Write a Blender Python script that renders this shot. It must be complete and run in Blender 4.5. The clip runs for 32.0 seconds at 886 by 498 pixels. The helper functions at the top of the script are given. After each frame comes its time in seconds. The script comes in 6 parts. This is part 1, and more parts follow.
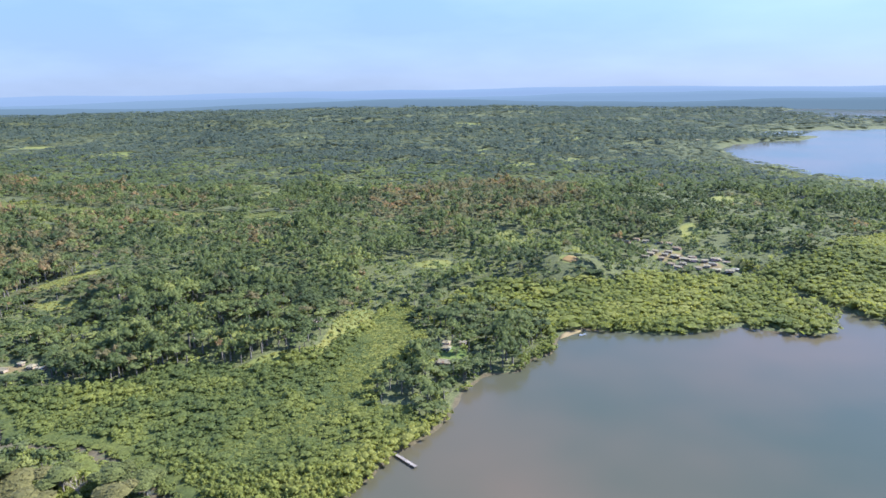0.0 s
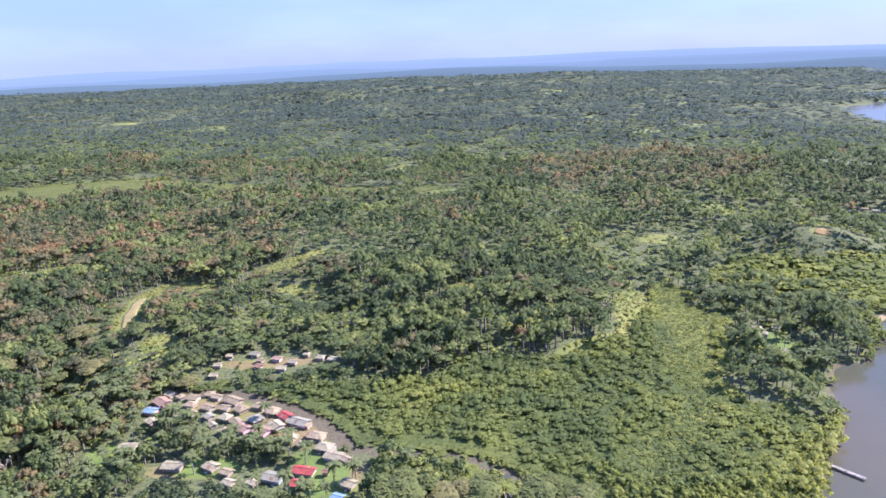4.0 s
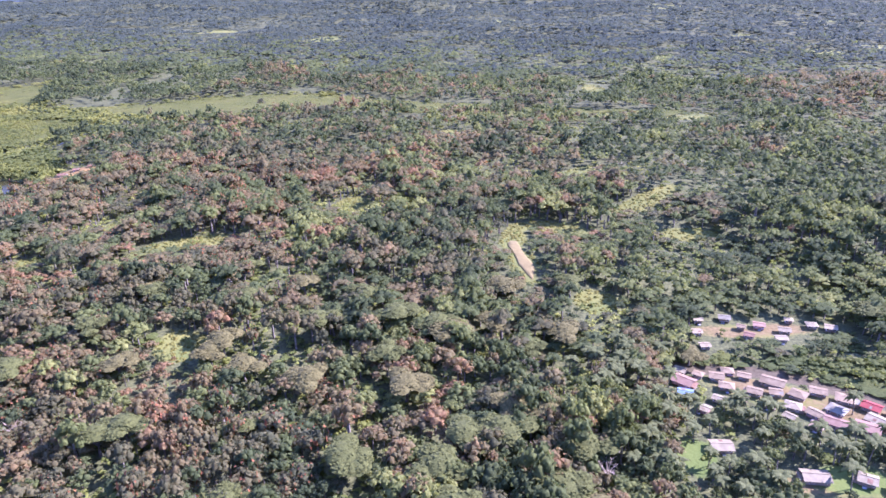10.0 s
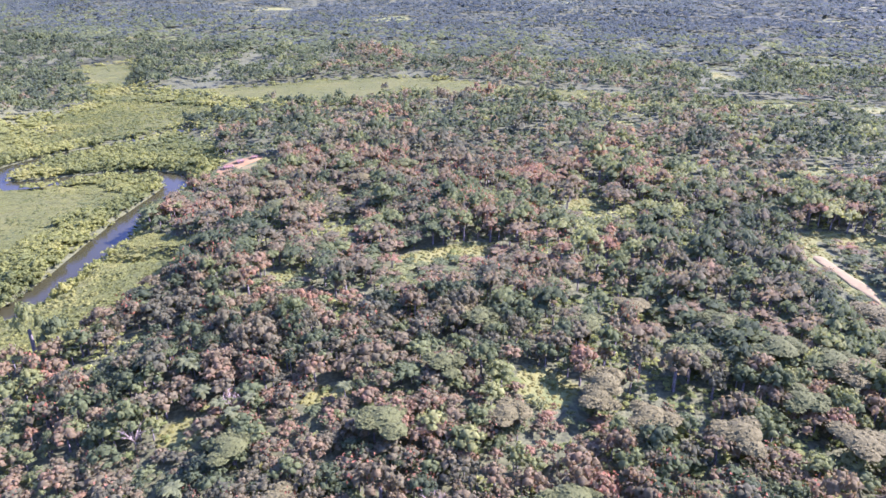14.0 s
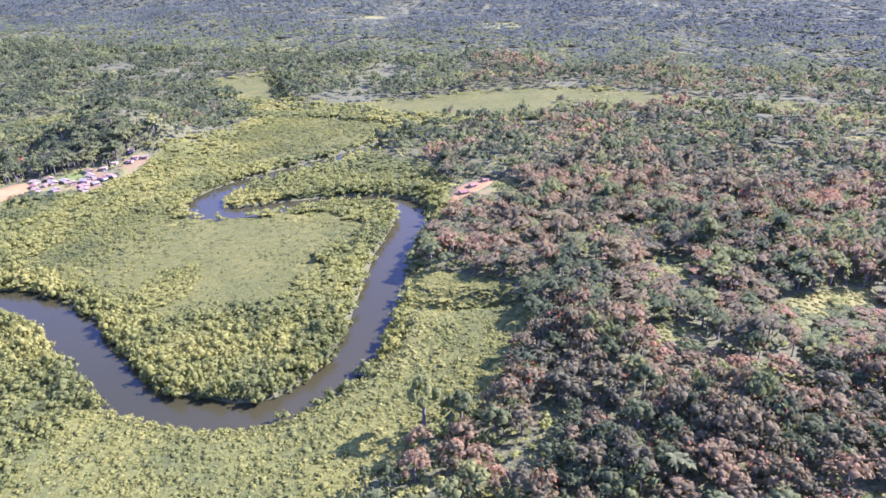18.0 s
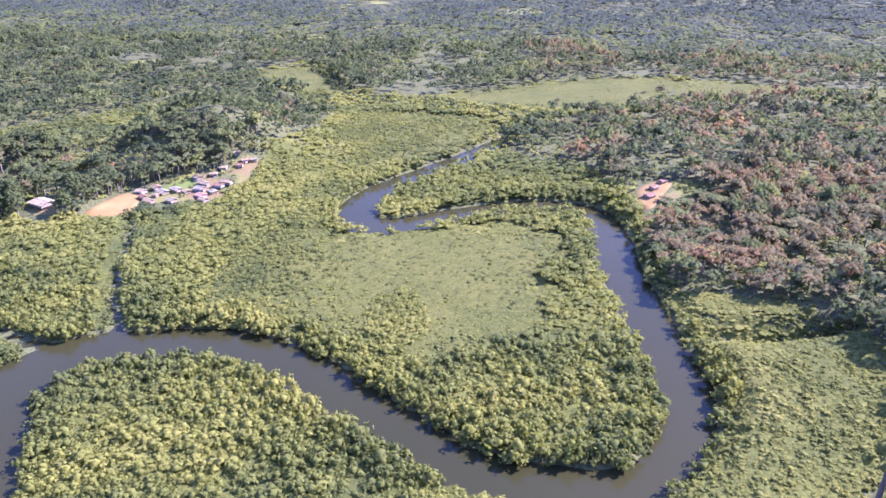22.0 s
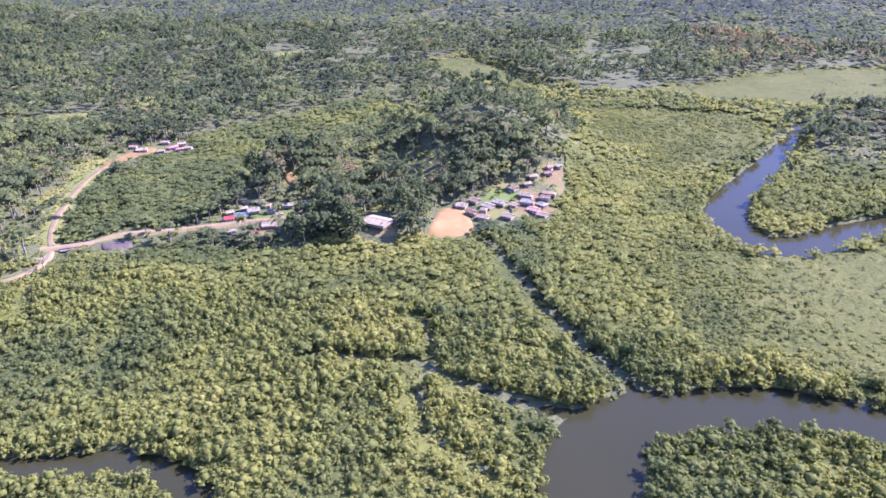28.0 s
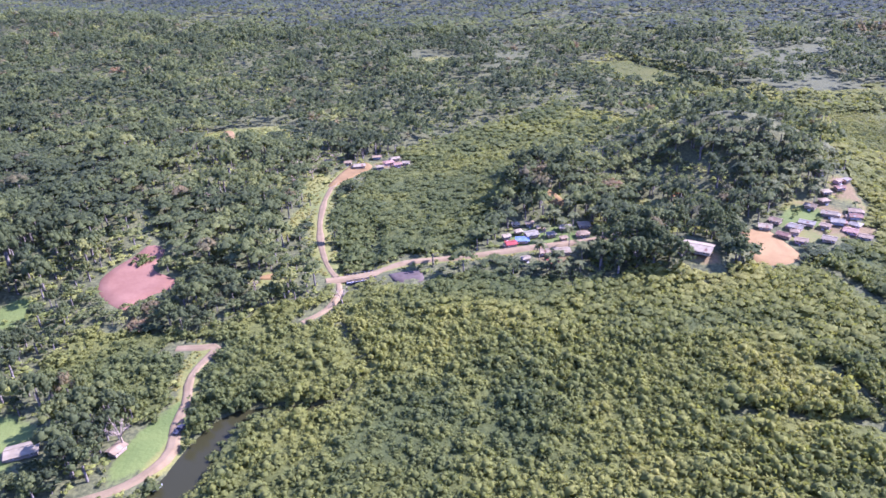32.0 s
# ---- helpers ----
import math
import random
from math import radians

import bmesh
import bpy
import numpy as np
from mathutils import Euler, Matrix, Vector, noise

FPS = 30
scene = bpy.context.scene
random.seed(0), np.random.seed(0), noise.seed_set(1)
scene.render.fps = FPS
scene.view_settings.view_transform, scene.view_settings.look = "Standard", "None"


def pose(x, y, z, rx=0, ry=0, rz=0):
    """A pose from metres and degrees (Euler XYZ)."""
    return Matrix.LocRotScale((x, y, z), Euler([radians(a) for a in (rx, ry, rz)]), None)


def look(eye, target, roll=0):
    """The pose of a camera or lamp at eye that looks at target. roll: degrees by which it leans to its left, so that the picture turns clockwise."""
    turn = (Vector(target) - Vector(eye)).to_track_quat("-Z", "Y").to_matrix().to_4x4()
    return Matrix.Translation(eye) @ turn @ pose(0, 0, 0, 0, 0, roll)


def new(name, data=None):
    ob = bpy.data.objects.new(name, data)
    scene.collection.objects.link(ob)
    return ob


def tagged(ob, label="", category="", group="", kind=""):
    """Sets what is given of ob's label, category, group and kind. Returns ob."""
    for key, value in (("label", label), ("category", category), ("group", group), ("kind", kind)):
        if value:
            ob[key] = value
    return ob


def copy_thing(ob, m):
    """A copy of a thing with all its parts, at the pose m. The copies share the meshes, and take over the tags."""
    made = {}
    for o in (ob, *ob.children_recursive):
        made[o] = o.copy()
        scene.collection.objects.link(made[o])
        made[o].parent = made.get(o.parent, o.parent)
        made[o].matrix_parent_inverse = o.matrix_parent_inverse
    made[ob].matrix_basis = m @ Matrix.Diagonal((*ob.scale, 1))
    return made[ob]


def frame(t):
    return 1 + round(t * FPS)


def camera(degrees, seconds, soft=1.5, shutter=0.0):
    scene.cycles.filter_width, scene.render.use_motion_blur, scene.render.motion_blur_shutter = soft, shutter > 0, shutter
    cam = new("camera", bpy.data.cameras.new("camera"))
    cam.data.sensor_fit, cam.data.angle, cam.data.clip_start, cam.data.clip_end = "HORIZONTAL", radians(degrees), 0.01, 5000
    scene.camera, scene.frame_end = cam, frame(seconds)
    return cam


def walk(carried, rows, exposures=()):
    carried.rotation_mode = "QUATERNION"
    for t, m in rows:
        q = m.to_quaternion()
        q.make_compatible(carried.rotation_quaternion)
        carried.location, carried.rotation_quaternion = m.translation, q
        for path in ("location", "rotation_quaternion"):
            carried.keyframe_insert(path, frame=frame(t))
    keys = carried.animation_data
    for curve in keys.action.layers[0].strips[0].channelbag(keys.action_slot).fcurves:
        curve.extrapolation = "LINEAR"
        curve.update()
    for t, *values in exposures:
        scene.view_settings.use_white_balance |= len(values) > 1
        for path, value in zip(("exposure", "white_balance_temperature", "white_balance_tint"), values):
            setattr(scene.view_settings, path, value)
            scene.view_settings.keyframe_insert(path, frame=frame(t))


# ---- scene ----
cam = camera(64.7, 32.0, soft=1.6)

# the flight: seconds, then place along the path, yaw, pitch and roll
METRES, EYE, TILT, LEAN, TURN = 1150.0, 154.3, -13.53, 0.935, 0.0
ROWS = [
    (0.0, 0.00026, 0.00055, -0.00004, -0.00, 0.00, -0.00),
    (0.5, -0.01613, 0.00443, 0.00050, 0.24, 0.67, 0.14),
    (1.0, -0.03244, 0.00832, 0.00102, 1.04, 0.78, 0.56),
    (1.5, -0.04868, 0.01222, 0.00152, 1.59, 0.65, 0.54),
    (2.0, -0.06485, 0.01612, 0.00201, 1.57, -0.09, 0.33),
    (2.5, -0.08095, 0.02003, 0.00248, 1.65, -1.06, 0.61),
    (4.5, -0.14480, 0.03570, 0.00434, 3.06, -3.81, 1.01),
    (5.0, -0.16063, 0.03962, 0.00480, 3.63, -6.30, 1.19),
    (5.5, -0.17642, 0.04354, 0.00527, 3.74, -8.68, 0.28),
    (6.0, -0.19217, 0.04746, 0.00574, 3.49, -9.37, 0.28),
    (6.5, -0.20788, 0.05138, 0.00621, 3.69, -9.42, 0.68),
    (7.0, -0.22356, 0.05530, 0.00670, 3.55, -9.43, 0.38),
    (7.5, -0.23920, 0.05922, 0.00719, 3.19, -9.41, 0.08),
    (8.0, -0.25481, 0.06313, 0.00768, 3.18, -9.33, -0.04),
    (8.5, -0.27039, 0.06704, 0.00819, 3.21, -9.26, -0.36),
    (9.0, -0.28593, 0.07094, 0.00871, 3.38, -9.17, -0.42),
    (9.5, -0.30146, 0.07483, 0.00923, 3.81, -9.00, -0.54),
    (10.0, -0.31696, 0.07872, 0.00976, 3.90, -8.96, -0.66),
    (10.5, -0.33243, 0.08261, 0.01030, 3.64, -9.01, -0.85),
    (11.0, -0.34788, 0.08648, 0.01085, 3.74, -9.31, -1.03),
    (11.5, -0.36331, 0.09035, 0.01140, 4.74, -10.01, -1.55),
    (12.0, -0.37871, 0.09421, 0.01196, 3.12, -10.78, -2.42),
    (12.5, -0.39410, 0.09806, 0.01253, 2.80, -11.33, -1.83),
    (13.0, -0.40947, 0.10190, 0.01310, 2.30, -11.28, -1.77),
    (13.5, -0.42482, 0.10573, 0.01368, 2.76, -10.53, -1.12),
    (14.0, -0.44014, 0.10955, 0.01426, 3.74, -10.46, -1.48),
    (14.5, -0.45545, 0.11337, 0.01484, 3.30, -9.94, -1.73),
    (15.0, -0.47074, 0.11716, 0.01542, 4.28, -9.38, -0.62),
    (15.5, -0.48601, 0.12095, 0.01600, 5.71, -9.01, -0.72),
    (17.5, -0.54688, 0.13599, 0.01830, 6.30, -10.03, -0.82),
    (18.0, -0.56204, 0.13972, 0.01887, 6.46, -10.07, -1.09),
    (18.5, -0.57718, 0.14344, 0.01943, 6.59, -9.83, -1.71),
    (19.0, -0.59230, 0.14715, 0.01998, 6.29, -10.03, -1.29),
    (19.5, -0.60738, 0.15084, 0.02053, 5.62, -10.61, -0.53),
    (20.0, -0.62244, 0.15452, 0.02106, 4.38, -11.97, 0.45),
    (20.5, -0.63747, 0.15820, 0.02159, 3.23, -12.32, 0.75),
    (21.0, -0.65247, 0.16186, 0.02210, 2.79, -10.93, 0.43),
    (21.5, -0.66744, 0.16551, 0.02261, 2.27, -9.87, 0.30),
    (22.0, -0.68238, 0.16915, 0.02311, 1.97, -11.11, -0.54),
    (22.5, -0.69727, 0.17278, 0.02359, 1.44, -13.54, -0.88),
    (23.0, -0.71213, 0.17640, 0.02407, 0.44, -15.46, -0.55),
    (23.5, -0.72695, 0.18002, 0.02453, -0.93, -14.57, -0.57),
    (24.0, -0.74172, 0.18362, 0.02499, -1.49, -13.30, -0.76),
    (24.5, -0.75645, 0.18722, 0.02544, -0.61, -13.58, -0.35),
    (25.0, -0.77113, 0.19081, 0.02588, 0.65, -13.98, 0.08),
    (25.5, -0.78576, 0.19440, 0.02631, 1.21, -14.13, -0.03),
    (27.5, -0.84370, 0.20871, 0.02799, 1.48, -12.25, -0.70),
    (28.0, -0.85803, 0.21229, 0.02840, 1.08, -12.11, -0.24),
    (28.5, -0.87229, 0.21587, 0.02883, 0.83, -11.85, 0.15),
    (29.0, -0.88648, 0.21945, 0.02926, 1.35, -11.64, 0.54),
    (29.5, -0.90059, 0.22303, 0.02970, 1.89, -11.74, 0.25),
    (30.0, -0.91463, 0.22662, 0.03015, 1.92, -12.38, -0.06),
    (30.5, -0.92858, 0.23022, 0.03062, 2.58, -13.08, 0.04),
    (31.0, -0.94244, 0.23383, 0.03111, 3.82, -13.23, 0.46),
    (31.5, -0.95621, 0.23745, 0.03163, 4.51, -12.68, 0.40),
    (32.0, -0.96989, 0.24108, 0.03218, 3.58, -11.88, 0.67),
]
EXPOSURES = [(0.0, 2.12, 5100, 8), (2.5, 2.13, 5100, 12), (5.0, 2.40, 5060, 33), (6.0, 2.42, 5000, 42), (10.0, 2.55, 4880, 47), (16.0, 2.77, 4920, 50), (22.0, 2.66, 4990, 47), (28.0, 2.51, 4910, 47), (32.0, 2.38, 4830, 46)]
walk(cam, [(t, pose(0, 0, EYE, TILT, LEAN, TURN) @ pose(METRES * x, METRES * y, METRES * z, 90 + pitch, roll, yaw)) for t, x, y, z, yaw, pitch, roll in ROWS], EXPOSURES)

# ---- sky and sun ----
SUN_ELEVATION, SUN_COMPASS = 40.0, 70.0
world = bpy.data.worlds.new("tropical_sky")
scene.world = world
world.use_nodes = True
wt = world.node_tree
sky = wt.nodes.new("ShaderNodeTexSky")
sky.sky_type, sky.sun_disc = "NISHITA", False
sky.sun_elevation, sky.sun_rotation = radians(SUN_ELEVATION), radians(SUN_COMPASS)
sky.air_density, sky.dust_density, sky.ozone_density = 0.8, 0.25, 3.0
w_geo = wt.nodes.new("ShaderNodeNewGeometry")
w_map = wt.nodes.new("ShaderNodeMapping")
w_map.inputs["Scale"].default_value = (2.2, 2.2, 9.0)
w_map.inputs["Rotation"].default_value = (0.1, 0.12, 0.5)
w_coord = wt.nodes.new("ShaderNodeTexCoord")
w_noise = wt.nodes.new("ShaderNodeTexNoise")
w_noise.inputs["Scale"].default_value, w_noise.inputs["Detail"].default_value = 1.6, 6.0
w_ramp = wt.nodes.new("ShaderNodeValToRGB")
w_ramp.color_ramp.elements[0].position, w_ramp.color_ramp.elements[1].position = 0.40, 0.85
w_ramp.color_ramp.elements[1].color = (0.26, 0.26, 0.26, 1)
w_mix = wt.nodes.new("ShaderNodeMixRGB")
w_mix.inputs["Color2"].default_value = (1.75, 1.9, 2.25, 1)
wt.links.new(w_coord.outputs["Generated"], w_map.inputs["Vector"])
wt.links.new(w_map.outputs["Vector"], w_noise.inputs["Vector"])
wt.links.new(w_noise.outputs["Fac"], w_ramp.inputs["Fac"])
wt.links.new(w_ramp.outputs["Color"], w_mix.inputs["Fac"])
w_blue = wt.nodes.new("ShaderNodeMixRGB")
w_blue.blend_type = "MULTIPLY"
w_blue.inputs["Fac"].default_value, w_blue.inputs["Color2"].default_value = 1.0, (0.90, 0.83, 0.94, 1)
wt.links.new(sky.outputs["Color"], w_blue.inputs["Color1"])
w_sep = wt.nodes.new("ShaderNodeSeparateXYZ")
w_low = wt.nodes.new("ShaderNodeMapRange")
w_low.interpolation_type = "SMOOTHSTEP"
w_low.inputs["From Min"].default_value, w_low.inputs["From Max"].default_value = -0.02, 0.75
w_low.inputs["To Min"].default_value, w_low.inputs["To Max"].default_value = 0.92, 0.0
w_haze = wt.nodes.new("ShaderNodeMixRGB")
w_haze.inputs["Color2"].default_value = (0.48, 0.57, 0.76, 1)
wt.links.new(w_coord.outputs["Generated"], w_sep.inputs["Vector"])
wt.links.new(w_sep.outputs["Z"], w_low.inputs["Value"])
wt.links.new(w_low.outputs["Result"], w_haze.inputs["Fac"])
wt.links.new(w_blue.outputs["Color"], w_haze.inputs["Color1"])
wt.links.new(w_haze.outputs["Color"], w_mix.inputs["Color1"])
wt.links.new(w_mix.outputs["Color"], wt.nodes["Background"].inputs["Color"])
wt.nodes["Background"].inputs["Strength"].default_value = 0.150

sun = new("sun", bpy.data.lights.new("sun", "SUN"))
sun.data.energy, sun.data.angle, sun.data.color = 3.6, radians(0.53), (1.0, 0.89, 0.73)
a, e = radians(SUN_COMPASS), radians(SUN_ELEVATION)
sun.matrix_world = look((400 * math.sin(a) * math.cos(e), 400 * math.cos(a) * math.cos(e), 400 * math.sin(e)), (0, 0, 0))


# ---- materials ----
def nodes_of(name):
    m = bpy.data.materials.new(name)
    m.use_nodes = True
    return m, m.node_tree.nodes, m.node_tree.links


def ramp_of(nodes, stops):
    r = nodes.new("ShaderNodeValToRGB")
    els = r.color_ramp.elements
    while len(els) < len(stops):
        els.new(0.5)
    for el, (p, c) in zip(els, stops):
        el.position, el.color = p, (*c, 1)
    return r


def leaf_material(name, stops, gloss=0.75, glow_through=0.45, sheen=0.02, chance=0.24, grain=0.75):
    """Foliage: the colour runs with each plant's variety and each leaf clump's own chance; light shines through."""
    m, n, l = nodes_of(name)
    att = n.new("ShaderNodeAttribute")
    att.attribute_name = "variety"
    geo = n.new("ShaderNodeNewGeometry")
    add = n.new("ShaderNodeMath")
    add.operation = "MULTIPLY_ADD"
    add.inputs[1].default_value = chance
    sub = n.new("ShaderNodeMath")
    sub.operation = "SUBTRACT"
    sub.inputs[1].default_value = chance / 2
    l.new(geo.outputs["Random Per Island"], add.inputs[0])
    l.new(att.outputs["Fac"], sub.inputs[0])
    l.new(sub.outputs[0], add.inputs[2])
    r = ramp_of(n, stops)
    l.new(add.outputs[0], r.inputs["Fac"])
    spray = n.new("ShaderNodeTexNoise")
    spray.inputs["Scale"].default_value, spray.inputs["Detail"].default_value, spray.inputs["Roughness"].default_value = grain, 4.0, 0.65
    l.new(geo.outputs["Position"], spray.inputs["Vector"])
    tone = n.new("ShaderNodeMapRange")
    tone.inputs["From Min"].default_value, tone.inputs["From Max"].default_value = 0.3, 0.7
    tone.inputs["To Min"].default_value, tone.inputs["To Max"].default_value = 0.72, 1.28
    l.new(spray.outputs["Fac"], tone.inputs["Value"])
    flock = n.new("ShaderNodeHueSaturation")
    l.new(tone.outputs["Result"], flock.inputs["Value"])
    l.new(r.outputs["Color"], flock.inputs["Color"])
    relief = n.new("ShaderNodeBump")
    relief.inputs["Strength"].default_value, relief.inputs["Distance"].default_value = 0.6, 0.7
    l.new(spray.outputs["Fac"], relief.inputs["Height"])
    bs = n["Principled BSDF"]
    bs.inputs["Roughness"].default_value = gloss
    l.new(relief.outputs[0], bs.inputs["Normal"])
    bs.inputs["Specular IOR Level"].default_value = 0.08
    bs.inputs["Sheen Weight"].default_value = sheen
    bs.inputs["Sheen Roughness"].default_value = 0.5
    # blue tint of the sheen adds a trace of haze at grazing angles
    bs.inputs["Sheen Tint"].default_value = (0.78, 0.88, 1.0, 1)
    l.new(flock.outputs["Color"], bs.inputs["Base Color"])
    tr = n.new("ShaderNodeBsdfTranslucent")
    l.new(relief.outputs[0], tr.inputs["Normal"])
    hue = n.new("ShaderNodeHueSaturation")
    hue.inputs["Value"].default_value, hue.inputs["Saturation"].default_value = 1.3, 1.1
    l.new(flock.outputs["Color"], hue.inputs["Color"])
    l.new(hue.outputs["Color"], tr.inputs["Color"])
    mix = n.new("ShaderNodeMixShader")
    mix.inputs["Fac"].default_value = glow_through
    l.new(bs.outputs[0], mix.inputs[1])
    l.new(tr.outputs[0], mix.inputs[2])
    l.new(mix.outputs[0], n["Material Output"].inputs["Surface"])
    return m


def plain_material(name, c1, c2, scale=1.0, rough=0.7, metal=0.0, bump=0.2, detail=6.0, own=0.25, spec=0.3):
    """A weathered surface: two tones by noise at two sizes, a tint of each thing's own, and fine relief."""
    m, n, l = nodes_of(name)
    co = n.new("ShaderNodeTexCoord")
    n1 = n.new("ShaderNodeTexNoise")
    n1.inputs["Scale"].default_value, n1.inputs["Detail"].default_value = scale, detail
    n2 = n.new("ShaderNodeTexNoise")
    n2.inputs["Scale"].default_value, n2.inputs["Detail"].default_value = scale * 7.3, 3.0
    geo = n.new("ShaderNodeNewGeometry")
    l.new(geo.outputs["Position"], n1.inputs["Vector"])
    l.new(geo.outputs["Position"], n2.inputs["Vector"])
    mm = n.new("ShaderNodeMath")
    mm.operation = "MULTIPLY_ADD"
    mm.inputs[1].default_value = 0.45
    l.new(n2.outputs["Fac"], mm.inputs[0])
    sc = n.new("ShaderNodeMath")
    sc.operation = "MULTIPLY_ADD"
    sc.inputs[1].default_value, sc.inputs[2].default_value = 1.5, -0.5
    l.new(n1.outputs["Fac"], sc.inputs[0])
    l.new(sc.outputs[0], mm.inputs[2])
    r = ramp_of(n, [(0.25, c1), (0.85, c2)])
    l.new(mm.outputs[0], r.inputs["Fac"])
    ob = n.new("ShaderNodeObjectInfo")
    hs = n.new("ShaderNodeHueSaturation")
    vv = n.new("ShaderNodeMath")
    vv.operation = "MULTIPLY_ADD"
    vv.inputs[1].default_value, vv.inputs[2].default_value = own, 1.0 - own / 2
    l.new(ob.outputs["Random"], vv.inputs[0])
    l.new(vv.outputs[0], hs.inputs["Value"])
    l.new(r.outputs["Color"], hs.inputs["Color"])
    bs = n["Principled BSDF"]
    l.new(hs.outputs["Color"], bs.inputs["Base Color"])
    bs.inputs["Roughness"].default_value, bs.inputs["Metallic"].default_value = rough, metal
    bs.inputs["Specular IOR Level"].default_value = spec
    if bump:
        b = n.new("ShaderNodeBump")
        b.inputs["Strength"].default_value, b.inputs["Distance"].default_value = bump, 0.1
        l.new(n2.outputs["Fac"], b.inputs["Height"])
        l.new(b.outputs[0], bs.inputs["Normal"])
    return m


M_MANGROVE = leaf_material("mangrove_leaves", [(0.0, (0.094, 0.112, 0.034)), (0.4, (0.146, 0.157, 0.039)), (0.75, (0.192, 0.196, 0.044)), (1.0, (0.236, 0.228, 0.054))], chance=0.12)
M_FOREST = leaf_material("forest_leaves", [(0.0, (0.058, 0.072, 0.030)), (0.45, (0.100, 0.117, 0.040)), (0.75, (0.146, 0.160, 0.048)), (1.0, (0.230, 0.232, 0.068))], chance=0.22)
M_TULIP = leaf_material("tulip_tree_leaves", [(0.0, (0.086, 0.088, 0.042)), (0.35, (0.142, 0.125, 0.055)), (0.7, (0.190, 0.144, 0.063)), (1.0, (0.239, 0.144, 0.065))], chance=0.42)
M_FLOWER = leaf_material("orange_blossom", [(0.0, (0.19, 0.095, 0.042)), (1.0, (0.26, 0.105, 0.045))], glow_through=0.2)
M_RAIN = leaf_material("rain_tree_leaves", [(0.0, (0.074, 0.085, 0.025)), (0.5, (0.100, 0.105, 0.030)), (1.0, (0.128, 0.123, 0.038))], glow_through=0.25, grain=1.2, chance=0.15)
M_DRYRAIN = leaf_material("thin_dry_rain_tree_leaves", [(0.0, (0.100, 0.094, 0.032)), (0.5, (0.130, 0.114, 0.039)), (1.0, (0.164, 0.136, 0.049))], glow_through=0.25, grain=1.2, chance=0.15)
M_PALM = leaf_material("palm_fronds", [(0.0, (0.074, 0.092, 0.036)), (0.6, (0.142, 0.152, 0.054)), (1.0, (0.25, 0.225, 0.09))], gloss=0.6)
M_SHRUB = leaf_material("shrub_leaves", [(0.0, (0.078, 0.096, 0.030)), (0.4, (0.148, 0.168, 0.042)), (0.75, (0.244, 0.252, 0.060)), (1.0, (0.34, 0.325, 0.092))])
M_SWAMP = leaf_material("swamp_grass", [(0.0, (0.098, 0.112, 0.028)), (0.5, (0.143, 0.150, 0.035)), (1.0, (0.190, 0.182, 0.045))], gloss=0.7, grain=0.9, chance=0.1)
M_MEADOW = leaf_material("dry_meadow_grass", [(0.0, (0.110, 0.126, 0.030)), (0.5, (0.164, 0.160, 0.036)), (1.0, (0.226, 0.192, 0.048))], gloss=0.8)
# the haze of distance is put into this bluer leaf colour
M_HAZEWOOD = leaf_material("far_woods_haze_tinted_leaves", [(0.0, (0.050, 0.063, 0.046)), (0.5, (0.074, 0.088, 0.058)), (1.0, (0.118, 0.130, 0.072))], gloss=0.85, sheen=0.03, chance=0.1)
M_BARK = plain_material("bark", (0.10, 0.085, 0.065), (0.24, 0.21, 0.17), 1.5, 0.9)
M_PALEBARK = plain_material("bleached_branches", (0.22, 0.17, 0.11), (0.38, 0.30, 0.205), 2.0, 0.9)
M_SOIL = plain_material("orange_clay", (0.160, 0.098, 0.030), (0.228, 0.145, 0.048), 0.12, 0.95, bump=0.3)
M_REDSOIL = plain_material("red_clay", (0.152, 0.073, 0.040), (0.212, 0.112, 0.064), 0.10, 0.95, bump=0.3)
M_DARKSOIL = plain_material("dark_peaty_earth", (0.072, 0.052, 0.038), (0.125, 0.096, 0.070), 0.2, 0.95, bump=0.3)
M_STRAW = plain_material("dry_straw_earth", (0.172, 0.131, 0.046), (0.238, 0.182, 0.066), 0.3, 0.95, bump=0.3)
M_ROAD = plain_material("dirt_road", (0.158, 0.112, 0.050), (0.218, 0.158, 0.076), 0.25, 0.95, bump=0.3)
M_WALLS = {
    "w": plain_material("white_painted_boards", (0.22, 0.188, 0.134), (0.33, 0.286, 0.212), 1.2, 0.7),
    "t": plain_material("bare_timber_boards", (0.22, 0.16, 0.11), (0.38, 0.29, 0.21), 1.2, 0.85),
    "p": plain_material("pink_painted_boards", (0.44, 0.26, 0.24), (0.60, 0.40, 0.37), 1.2, 0.75),
    "b": plain_material("blue_painted_boards", (0.20, 0.22, 0.22), (0.28, 0.30, 0.30), 1.2, 0.75),
}
